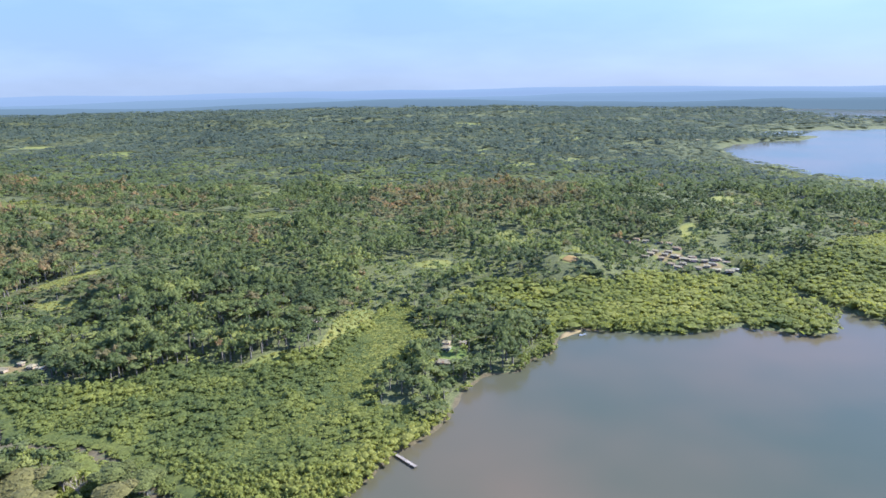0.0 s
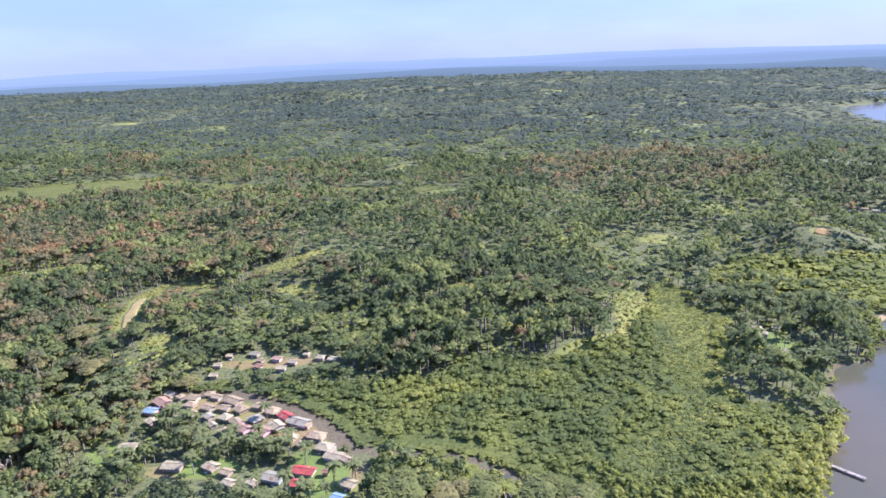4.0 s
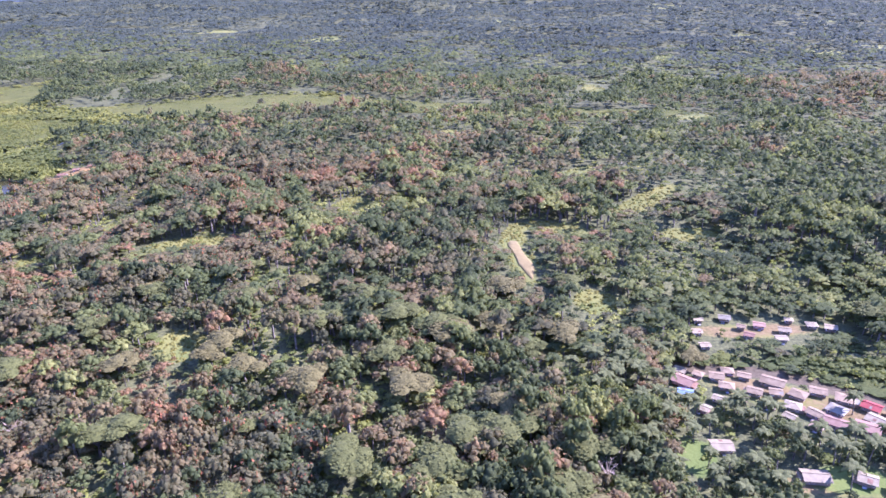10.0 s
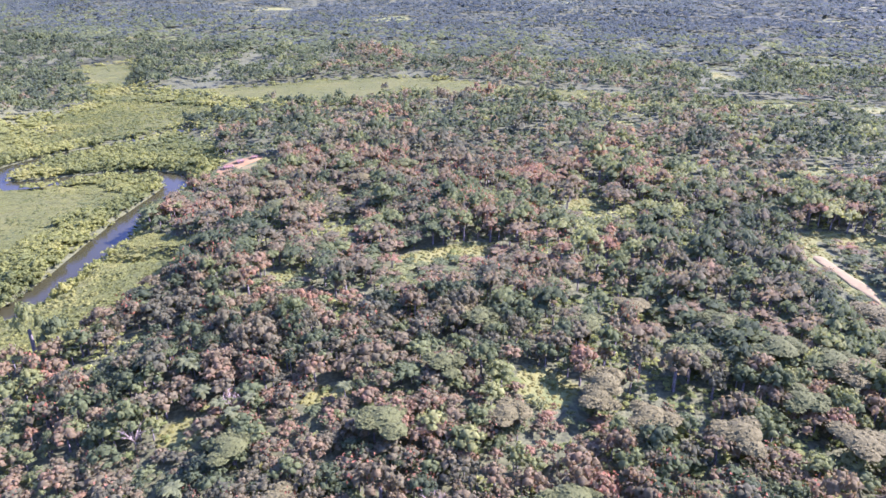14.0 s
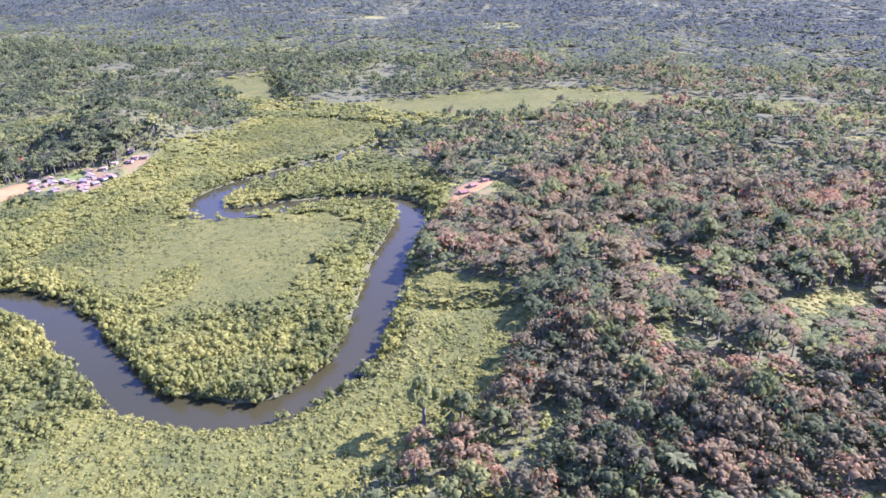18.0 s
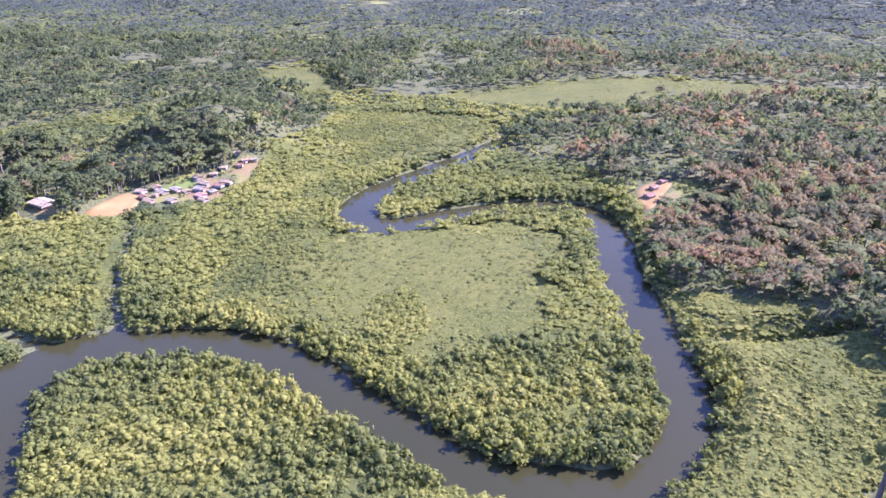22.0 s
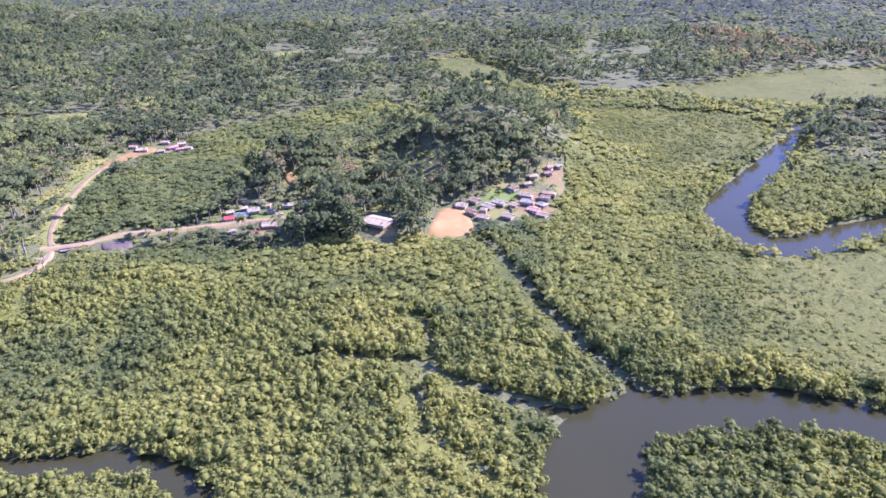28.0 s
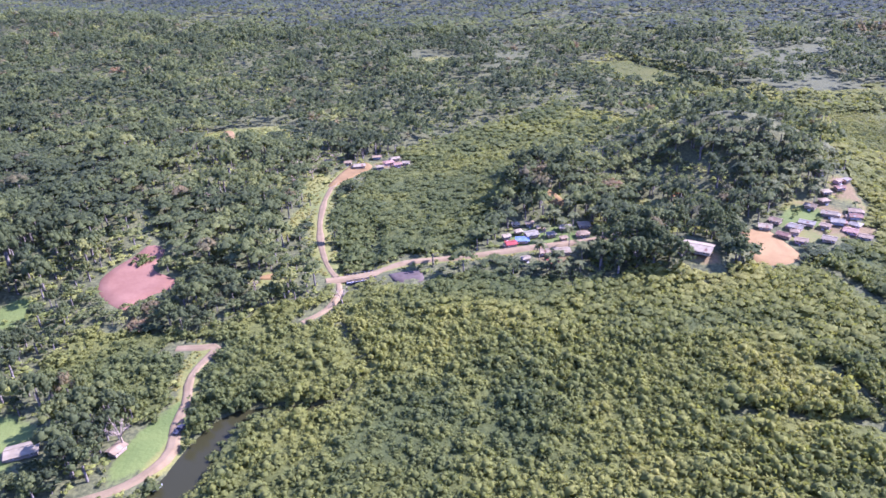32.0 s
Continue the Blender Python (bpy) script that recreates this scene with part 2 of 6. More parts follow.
M_ROOFS = {
    "w": plain_material("white_roof_iron", (0.192, 0.156, 0.090), (0.278, 0.230, 0.138), 0.6, 0.55, 0.0, 0.1, spec=0.12),
    "t": plain_material("tan_weathered_roof_iron", (0.170, 0.124, 0.068), (0.262, 0.198, 0.114), 0.6, 0.7, 0.0, 0.1, spec=0.12),
    "p": plain_material("faded_pink_roof_iron", (0.200, 0.120, 0.076), (0.282, 0.184, 0.122), 0.5, 0.55, 0.0, 0.1, spec=0.12),
    "r": plain_material("red_roof_paint", (0.20, 0.036, 0.030), (0.29, 0.066, 0.048), 0.5, 0.6, 0.0, 0.1, spec=0.15),
    "g": plain_material("grey_roof_iron", (0.166, 0.146, 0.096), (0.246, 0.218, 0.148), 0.6, 0.55, 0.0, 0.1, spec=0.12),
    "b": plain_material("blue_roof_iron", (0.11, 0.16, 0.22), (0.20, 0.255, 0.31), 0.6, 0.45, 0.0, 0.1, spec=0.2),
    "m": plain_material("rusty_roof_iron", (0.12, 0.062, 0.034), (0.22, 0.125, 0.075), 0.8, 0.8, 0.0, 0.15),
}
M_TIMBER = plain_material("grey_timber", (0.16, 0.13, 0.10), (0.32, 0.27, 0.22), 2.0, 0.9)
M_CONCRETE = plain_material("stained_concrete", (0.36, 0.34, 0.31), (0.56, 0.53, 0.49), 1.0, 0.85)
M_DARKPAINT = plain_material("dark_paint", (0.03, 0.03, 0.035), (0.07, 0.07, 0.08), 2.0, 0.5)
M_WHITEPAINT = plain_material("white_gloss_paint", (0.70, 0.70, 0.70), (0.84, 0.84, 0.83), 2.0, 0.3, bump=0.0, spec=0.5)


def glass_material():
    m, n, l = nodes_of("window_glass")
    bs = n["Principled BSDF"]
    bs.inputs["Base Color"].default_value = (0.02, 0.025, 0.03, 1)
    bs.inputs["Roughness"].default_value = 0.08
    return m


M_GLASS = glass_material()


def water_material(name, deep, silty):
    """Silty estuary water: brown near the muddy shore, green-grey further out, with ripples."""
    m, n, l = nodes_of(name)
    geo = n.new("ShaderNodeNewGeometry")
    big = n.new("ShaderNodeTexNoise")
    big.inputs["Scale"].default_value, big.inputs["Detail"].default_value = 0.006, 3.0
    l.new(geo.outputs["Position"], big.inputs["Vector"])
    r = ramp_of(n, [(0.35, deep), (0.65, silty)])
    l.new(big.outputs["Fac"], r.inputs["Fac"])
    bs = n["Principled BSDF"]
    l.new(r.outputs["Color"], bs.inputs["Base Color"])
    bs.inputs["Roughness"].default_value = 0.16
    bs.inputs["IOR"].default_value = 1.33
    bs.inputs["Specular IOR Level"].default_value = 0.21
    wave = n.new("ShaderNodeTexNoise")
    wave.inputs["Scale"].default_value, wave.inputs["Detail"].default_value = 0.9, 4.0
    l.new(geo.outputs["Position"], wave.inputs["Vector"])
    b = n.new("ShaderNodeBump")
    b.inputs["Strength"].default_value, b.inputs["Distance"].default_value = 0.25, 0.05
    l.new(wave.outputs["Fac"], b.inputs["Height"])
    l.new(b.outputs[0], bs.inputs["Normal"])
    return m


M_BAY = water_material("silty_bay_water", (0.046, 0.052, 0.032), (0.086, 0.066, 0.040))
M_RIVER = water_material("dark_river_water", (0.025, 0.025, 0.009), (0.033, 0.031, 0.012))


def ground_material():
    """Undergrowth, mown grass, bare soil and mud, by the ground's own cover masks."""
    m, n, l = nodes_of("ground_cover")
    geo = n.new("ShaderNodeNewGeometry")

    def noise_at(scale, detail=5.0):
        t = n.new("ShaderNodeTexNoise")
        t.inputs["Scale"].default_value, t.inputs["Detail"].default_value = scale, detail
        l.new(geo.outputs["Position"], t.inputs["Vector"])
        return t

    fine, mid = noise_at(0.8), noise_at(0.05)
    base = ramp_of(n, [(0.3, (0.045, 0.047, 0.021)), (0.55, (0.090, 0.094, 0.036)), (0.75, (0.14, 0.134, 0.055))])
    l.new(fine.outputs["Fac"], base.inputs["Fac"])
    out = base.outputs["Color"]
    for key, c1, c2 in (("swamp", (0.082, 0.084, 0.032), (0.105, 0.104, 0.039)), ("grass", (0.102, 0.116, 0.030), (0.170, 0.158, 0.040)),
                        ("soil", (0.118, 0.084, 0.034), (0.176, 0.130, 0.056)), ("lawn", (0.078, 0.106, 0.024), (0.122, 0.146, 0.034)), ("mud", (0.064, 0.050, 0.028), (0.104, 0.082, 0.046))):
        att = n.new("ShaderNodeAttribute")
        att.attribute_name = key
        edge = n.new("ShaderNodeMath")
        edge.operation = "MULTIPLY_ADD"
        edge.inputs[1].default_value = 0.5
        l.new(fine.outputs["Fac"], edge.inputs[0])
        l.new(att.outputs["Fac"], edge.inputs[2])
        step = n.new("ShaderNodeMapRange")
        step.inputs["From Min"].default_value, step.inputs["From Max"].default_value = 0.60, 0.85
        l.new(edge.outputs[0], step.inputs["Value"])
        r = ramp_of(n, [(0.3, c1), (0.7, c2)])
        l.new((mid if key in ("grass", "swamp", "lawn") else fine).outputs["Fac"], r.inputs["Fac"])
        mix = n.new("ShaderNodeMixRGB")
        l.new(step.outputs["Result"], mix.inputs["Fac"])
        l.new(out, mix.inputs["Color1"])
        l.new(r.outputs["Color"], mix.inputs["Color2"])
        out = mix.outputs["Color"]
    bs = n["Principled BSDF"]
    l.new(out, bs.inputs["Base Color"])
    bs.inputs["Roughness"].default_value = 0.95
    bs.inputs["Specular IOR Level"].default_value = 0.15
    b = n.new("ShaderNodeBump")
    b.inputs["Strength"].default_value, b.inputs["Distance"].default_value = 0.6, 0.4
    l.new(fine.outputs["Fac"], b.inputs["Height"])
    l.new(b.outputs[0], bs.inputs["Normal"])
    return m


M_GROUND = ground_material()

# ---- the lie of the land ----
rng = np.random.default_rng(7)


def lattice(x, y, size, seed=0):
    """Smooth value noise, 0 to 1, with bumps of about that size in metres."""
    x, y = np.asarray(x, float) / size, np.asarray(y, float) / size
    i, j = np.floor(x), np.floor(y)
    u, v = x - i, y - j
    u, v = u * u * (3 - 2 * u), v * v * (3 - 2 * v)

    def h(p, q):
        s = np.sin(p * 127.1 + q * 311.7 + seed * 74.7) * 43758.5453
        return s - np.floor(s)

    return (h(i, j) * (1 - u) + h(i + 1, j) * u) * (1 - v) + (h(i, j + 1) * (1 - u) + h(i + 1, j + 1) * u) * v


def fractal(x, y, size, seed=0):
    return 0.55 * lattice(x, y, size, seed) + 0.3 * lattice(x, y, size / 2.3, seed + 5) + 0.15 * lattice(x, y, size / 5.1, seed + 9)


def inside(poly, x, y):
    x, y = np.asarray(x, float), np.asarray(y, float)
    res = np.zeros(x.shape, bool)
    for (x1, y1), (x2, y2) in zip(poly, poly[1:] + poly[:1]):
        if y1 != y2:
            res ^= ((y1 > y) != (y2 > y)) & (x < (x2 - x1) * (y - y1) / (y2 - y1) + x1)
    return res


def to_line(points, x, y):
    """Distance to a polyline, and how far its width column reaches there (third value of its points)."""
    best, wide = np.full(np.shape(x), 1e9), np.zeros(np.shape(x))
    for p, q in zip(points, points[1:]):
        dx, dy = q[0] - p[0], q[1] - p[1]
        k = np.clip(((x - p[0]) * dx + (y - p[1]) * dy) / (dx * dx + dy * dy + 1e-9), 0, 1)
        d = np.hypot(x - p[0] - k * dx, y - p[1] - k * dy)
        w = (p[2] + k * (q[2] - p[2])) if len(p) > 2 else 0 * k
        near = d - w < best - wide
        best, wide = np.where(near, d, best), np.where(near, w, wide)
    return best, wide


def shore(poly, x, y):
    """Signed distance to a closed shoreline, minus inside."""
    d, _ = to_line(poly + poly[:1], x, y)
    return np.where(inside(poly, x, y), -d, d)


def smooth(points, step=3.0):
    """A rounded line through the points, resampled."""
    p = np.array(points, float)
    p = np.vstack([2 * p[0] - p[1], p, 2 * p[-1] - p[-2]])
    out = []
    for a, b, c, d in zip(p, p[1:], p[2:], p[3:]):
        n = max(2, int(np.hypot(*(c - b)[:2]) / step))
        for t in np.arange(n) / n:
            out.append(0.5 * (2 * b + (c - a) * t + (2 * a - 5 * b + 4 * c - d) * t * t + (3 * b - a - 3 * c + d) * t ** 3))
    out.append(p[-2])
    return [tuple(q) for q in out]


# hills: centre, spread east and north, height
HILLS = [(-254, 514, 95, 70, 15), (-138, 425, 70, 45, 11), (97, 535, 40, 40, 14), (-345, 410, 70, 60, 7), (-520, 436, 150, 110, 12),
         (-560, 318, 90, 60, 11), (-640, 400, 60, 60, 6), (-400, 660, 160, 120, 9), (-100, 700, 200, 150, 12), (200, 760, 160, 160, 14),
         (-1028, 566, 26, 22, 8), (-975, 690, 58, 52, 32), (-1088, 648, 34, 28, 13), (-1330, 660, 110, 120, 18), (-640, 620, 90, 90, 8),
         (330, 560, 60, 60, 12), (-1290, 560, 60, 50, 5), (35, 850, 120, 110, 14)]

# the river: centre line with half its width
RIVER = smooth([(-768, 704, 7), (-793, 666, 9), (-822, 628, 10.5), (-843, 598, 11.5), (-850, 570, 11.5), (-842, 549, 11.5), (-822, 548, 11.5), (-797, 561, 10),
                (-768, 573, 9), (-740, 576, 9.5), (-716, 564, 10), (-712, 528, 10.5), (-714, 491, 11), (-711.5, 450, 10.8), (-710.5, 420, 10.3), (-711, 393, 10.5),
                (-720, 368.5, 8.8), (-733.7, 353.5, 8.4), (-750, 350.3, 9.0), (-771.3, 353.3, 9.8), (-788.6, 359.8, 9.6), (-804.6, 373.5, 10), (-822, 386.4, 11.3), (-841, 404.3, 11.5),
                (-862.5, 419, 12), (-888, 426, 12), (-917, 425, 12), (-937, 420, 13), (-948, 405, 15), (-951, 385, 16), (-944, 357, 23), (-935, 320, 27)], 6)
RIVER_OUT = smooth([(-935, 320, 27), (-925, 250, 32), (-900, 150, 45), (-860, -50, 80), (-800, -700, 200)], 40)
HEADWATER = smooth([(-983, 1052, 2.0), (-950, 993, 2.2), (-887, 850, 2.5), (-840, 842, 2.8), (-792, 824, 3), (-750, 800, 3.5), (-735, 760, 4), (-768, 704, 6)], 10)
CANAL = [(-973, 551, 1.4), (-964, 523, 1.5), (-957, 503, 1.6), (-948, 476, 1.7), (-937, 453, 2.0), (-931, 440, 2.3), (-926, 430, 2.8)]
SIDE_CREEK = smooth([(-1040, 457, 0.5), (-1030, 456, 0.6), (-1010, 453, 0.7), (-999, 450, 0.9), (-994, 444, 1.2), (-981, 437, 1.5), (-971, 432, 2.0), (-957, 425, 3.4)], 6)
GULLY_NORTH = [(-1002, 484, 0.2), (-999, 474, 0.3), (-997, 461, 0.4), (-997, 450, 0.5)]
GULLY_SOUTH = [(-1000, 449, 0.5), (-1001, 437, 0.5), (-1000, 427, 0.5), (-997, 414, 0.5), (-987, 404, 0.4), (-978, 398, 0.2)]
LOOP = smooth([(-1240, 375, 5), (-1180, 388, 5.5), (-1123, 398, 6), (-1091, 402, 6), (-1073, 398, 6), (-1062, 388, 6.5), (-1056, 372, 7), (-1050, 340, 8), (-1000, 250, 9)], 8)
WEST_CREEK = smooth([(-1176, 600, 0.8), (-1174, 556, 1.0), (-1179, 530, 0.9), (-1176, 511, 0.9), (-1168, 498, 1.0), (-1162, 483, 1.1), (-1163, 471, 1.2), (-1172, 461, 1.6), (-1187, 458.5, 2.2), (-1198, 456, 3.4), (-1204, 446, 4.8), (-1205, 434, 6), (-1207, 421, 6.6), (-1216, 405, 6.6), (-1240, 375, 5)], 6)
VILLAGE_CREEK = smooth([(-298, 331, 0.4), (-279, 330, 0.6), (-259, 328, 0.8), (-238, 318, 1.0), (-221, 306, 1.1), (-207, 291, 1.2), (-198, 281, 1.2), (-180, 278, 1.2), (-160, 276, 1.3),
                        (-148, 269, 1.4), (-137, 261, 1.6), (-131, 256, 1.8), (-120, 246, 2.0), (-110, 238, 2.3), (-100, 229, 3), (-60, 205, 6), (-30, 185, 9)], 6)
INLET = smooth([(262, 436, 9), (255, 456, 6), (250, 486, 4), (240, 520, 3), (236, 548, 2)], 8)
DITCH = [(-704, 431, 0.5), (-695, 429, 0.7), (-686, 427, 0.7), (-675, 425, 0.7), (-662, 425, 0.7), (-648, 426, 0.5)]
STREAMS = [DITCH, GULLY_NORTH, GULLY_SOUTH, RIVER, RIVER_OUT, HEADWATER, CANAL, SIDE_CREEK, LOOP, WEST_CREEK, VILLAGE_CREEK, INLET]
BAY = [(-160, -300), (-110, 60), (-62, 190), (-38, 238), (-25, 266), (-7, 287), (2, 304), (8, 329), (21, 350), (39, 352), (44, 366), (62, 380), (68, 402), (86, 417),
       (119, 410), (135, 406), (158, 410), (185, 418), (206, 408), (223, 401), (240, 406), (252, 430), (268, 440), (282, 420), (400, 440), (690, 720), (640, 990),
       (576, 1088), (564, 1175), (533, 1262), (550, 1354), (599, 1556), (731, 1676), (870, 1715), (930, 1790), (800, 1880), (830, 1960), (1032, 2040), (1266, 2030), (2600, 2200), (4200, 1500), (4200, -300)]
LAGOON = [(1440, 2700), (1411, 2988), (1598, 3332), (2388, 3853), (3600, 3900), (3600, 2500), (1500, 2380)]

# zones of growth
LOW_EAST = [(-296, 338), (-275, 346), (-213, 337), (-165, 347), (-129, 371), (-106, 367), (-81, 385), (-48, 432), (-37, 455), (9, 487), (45, 520), (75, 500), (120, 505), (150, 535),
            (185, 535), (228, 520), (300, 560), (420, 640), (700, 720), (700, 400), (282, 390), (0, 200), (-120, 150), (-190, 225), (-165, 262), (-200, 285), (-225, 315), (-260, 333)]
PALM_SPIT = [(-22, 480), (-18, 405), (-32, 335), (-8, 292), (6, 308), (12, 335), (40, 355), (62, 382), (70, 408), (62, 440), (30, 470)]
LOW_WEST = [(-688, 324), (-683, 343), (-666, 352), (-651, 367), (-645, 401), (-655, 443), (-700, 475), (-704, 504), (-694, 534), (-690, 575), (-702, 598), (-737, 655), (-774, 715),
            (-745, 770), (-680, 792), (-612, 827), (-559, 954), (-662, 950), (-778, 885), (-888, 865), (-975, 1035), (-1025, 1010), (-998, 934), (-905, 810), (-906, 688),
            (-922, 650), (-935, 605), (-960, 574), (-985, 552), (-1000, 548), (-1033, 541), (-1070, 548), (-1110, 556), (-1172, 540), (-1190, 518), (-1240, 508), (-1268, 500), (-1272, 470), (-1245, 452), (-1214, 440),
            (-1212, 405), (-1300, 300), (-1300, 60), (-760, 60)]
LOW_NORTH = [(-1185, 562), (-1120, 580), (-1105, 640), (-1080, 700), (-1000, 780), (-1060, 860), (-1150, 760), (-1185, 690), (-1198, 620)]
SWAMPS = [[(-868, 440), (-905, 470), (-908, 515), (-880, 535), (-850, 530), (-825, 535), (-790, 545), (-745, 535), (-742, 475), (-777, 423), (-809, 416), (-833, 440)],
          [(-888, 858), (-778, 880), (-662, 945), (-559, 954), (-612, 830), (-680, 796), (-750, 812), (-792, 834), (-840, 852)],
          [(-885, 810), (-831, 808), (-765, 780), (-760, 730), (-800, 680), (-862, 640), (-890, 720)],
          [(-1025, 1006), (-975, 1026), (-940, 960), (-900, 870), (-950, 890), (-990, 930)],
          [(-612, 950), (-450, 882), (-330, 832), (-230, 802), (-150, 762), (-160, 728), (-250, 747), (-340, 776), (-470, 822), (-600, 840)]]
TULIPS = [(-656, 564), (-618, 614), (-550, 640), (-430, 620), (-400, 560), (-440, 480), (-470, 420), (-425, 330), (-400, 250), (-420, 60), (-690, 60), (-684, 330), (-650, 360), (-640, 420), (-690, 485), (-700, 525)]

# low, close thicket without tall mangroves
FINE = [(-800, 352), (-775, 347), (-750, 345), (-726, 349), (-711, 362), (-702, 380), (-694, 400), (-696, 440), (-702, 480), (-690, 480), (-650, 445), (-638, 400), (-640, 330), (-690, 250), (-800, 250)]
FINE_EAST = [(-37, 455), (-58, 380), (-61, 313), (-100, 273), (-80, 254), (-50, 300), (-20, 400), (4, 480)]
TULIPS_EAST = [(-105, 770), (-60, 690), (30, 670), (160, 745), (175, 955), (40, 1060), (-70, 985)]
SCRUB = [(-330, 222), (-313, 239), (-281, 247), (-237, 241), (-221, 241), (-207, 231), (-206, 200), (-340, 195)]

# clearings: centre, half lengths, turn in degrees
CLEARINGS = [(-275, 490, 34, 8, 42), (-260, 503, 9, 7, 0), (-350, 405, 8, 18, 5), (-354, 440, 8, 22, -5), (-332, 455, 28, 7, -20), (-306, 562, 20, 8, 50), (-318, 374, 11, 9, 0),
             (-452, 500, 11, 15, 0), (-400, 694, 15, 12, 0), (-117, 1010, 26, 14, 0), (-107, 1200, 20, 20, 0), (-185, 745, 22, 14, 10), (-246, 960, 16, 30, 0), (-255, 775, 35, 12, 20),
             (-262, 450, 24, 6, 0), (82, 1430, 30, 40, 0), (132, 1219, 30, 30, 20), (244, 1266, 40, 25, 0), (246, 1065, 40, 10, 10), (-525, 425, 30, 8, 25), (-578, 448, 6, 6, 0),
             (-587, 393, 8, 6, 0), (-487, 323, 12, 10, 0), (-557, 309, 9, 4, 20), (-599, 292, 8, 7, 0), (-582, 452, 8, 7, 0), (-596, 394, 8, 7, 0), (-660, 584, 9, 9, 0), (97, 531, 10, 9, 0),
             (-1290, 755, 40, 14, 40), (-1175, 1042, 20, 14, 0)]
CLEARINGS_FAR = [(-1085, 626, 6, 9, 25), (-1036, 620, 5, 9, 0), (-1295, 740, 9, 26, 15), (-1215, 541, 14, 5, 10), (-965, 613, 9, 4, 35), (-1215, 600, 5, 22, 0), (-1217, 650, 5, 22, 0), (-95, 372, 32, 4, 35), (-70, 392, 6, 22, -10), (-118, 398, 24, 9, 30), (-60, 425, 12, 26, -15), (-150, 445, 20, 8, 10),
                 (330, 800, 30, 20, 0), (60, 640, 14, 22, 10), (-10, 560, 20, 10, 0), (120, 590, 10, 25, 0), (230, 640, 12, 30, -20), (-700, 1500, 60, 30, 0), (-1000, 1700, 70, 40, 0),
                 (-350, 1800, 60, 40, 0), (300, 1700, 70, 50, 0), (100, 2100, 90, 60, 0)]
LAWNS = [(-1308, 510, 11, 10, 0), (-1272, 437, 15, 17, 30), (-1222, 442, 6, 18, -8), (-300, 277, 9, 9, 0), (-207, 258, 12, 17, 0), (-255, 268, 18, 6, 0), (-213, 272, 13, 7, -20),
         (-965, 603, 16, 8, 40), (-1090, 588, 24, 10, 15), (3, 378, 10, 12, 0)]
VILLAGE_GROUND = [(-262, 312, 36, 9, -22), (-225, 293, 22, 9, -35), (-205, 262, 14, 16, 20), (-255, 358, 32, 6, 5), (-260, 265, 24, 5, -5), (-958, 598, 26, 14, 50), (-972, 585, 12, 8, 0),
                  (-934, 632, 9, 14, -20), (-930, 618, 4, 8, -10), (-945, 590, 14, 6, 20), (-1090, 587, 22, 8, 15), (-1088, 566, 10, 6, 0), (-1180, 696, 14, 8, 0), (190, 575, 15, 17, -50), (213, 545, 14, 11, -30), (-1024, 553, 9, 4, 0), (2, 376, 7, 14, 0), (-668, 570, 10, 7, 20)]


def blob(spots, x, y, soft=1.0):
    """1 in the middle of the spots, falling to 0 at their ragged edges."""
    best = np.zeros(np.shape(x))
    rag = 0.75 + 0.5 * fractal(x, y, 9, 3)
    for cx, cy, a, b, turn in spots:
        near = (np.abs(x - cx) < 1.5 * max(a, b)) & (np.abs(y - cy) < 1.5 * max(a, b))
        if not near.any():
            continue
        c, s = math.cos(radians(turn)), math.sin(radians(turn))
        u, v = (x - cx) * c + (y - cy) * s, -(x - cx) * s + (y - cy) * c
        b = b * 1.25
        best = np.maximum(best, np.clip(1.6 - 1.3 * np.hypot(u / a, v / b) * rag, 0, 1))
    return best


def water_gap(x, y):
    """Metres to the nearest water's edge; minus within the water."""
    d = np.minimum(shore(BAY, x, y), shore(LAGOON, x, y))
    for s in STREAMS:
        xs, ys = [p[0] for p in s], [p[1] for p in s]
        near = (x > min(xs) - 60) & (x < max(xs) + 60) & (y > min(ys) - 60) & (y < max(ys) + 60)
        if near.any():
            dd, w = to_line(s, x[near], y[near])
            d[near] = np.minimum(d[near], dd - w)
    return d + 1.6 * (fractal(x, y, 14, 1) - 0.5)


def rise(x, y):
    """Height of the dry land."""
    z = np.full(np.shape(x), 1.0)
    for a, b, sx, sy, h in HILLS:
        z = z + h * np.exp(-((x - a) / sx) ** 2 - ((y - b) / sy) ** 2)
    away = np.hypot(x + 550, y - 140)
    k = np.clip((away - 850) / 1500, 0, 1) * (1 - np.exp(-((x + 820) / 260) ** 2 - ((y - 850) / 220) ** 2))
    bayside = np.clip(1.3 - np.maximum(0, x - 250) / 500, 0.25, 1)
    z = z + k * bayside * (4 + 62 * fractal(x, y, 340, 2) ** 1.5) * (1 - 0.65 * np.clip((away - 2000) / 1500, 0, 1))
    low = inside(LOW_EAST, x, y) | inside(LOW_WEST, x, y)
    return z + np.where(low, 0, 2.0) * fractal(x, y, 45, 6) 


def land(x, y, gap=None):
    x, y = np.asarray(x, float), np.asarray(y, float)
    gap = water_gap(x, y) if gap is None else gap
    k = np.clip(gap / 10, 0, 1)
    bank = np.clip(0.25 + gap * 0.6, -2.5, 0.8)
    return np.where(gap < 10, bank * (1 - k) + k * rise(x, y), rise(x, y))


def land_at(x, y):
    return float(land(np.array([x]), np.array([y]))[0])


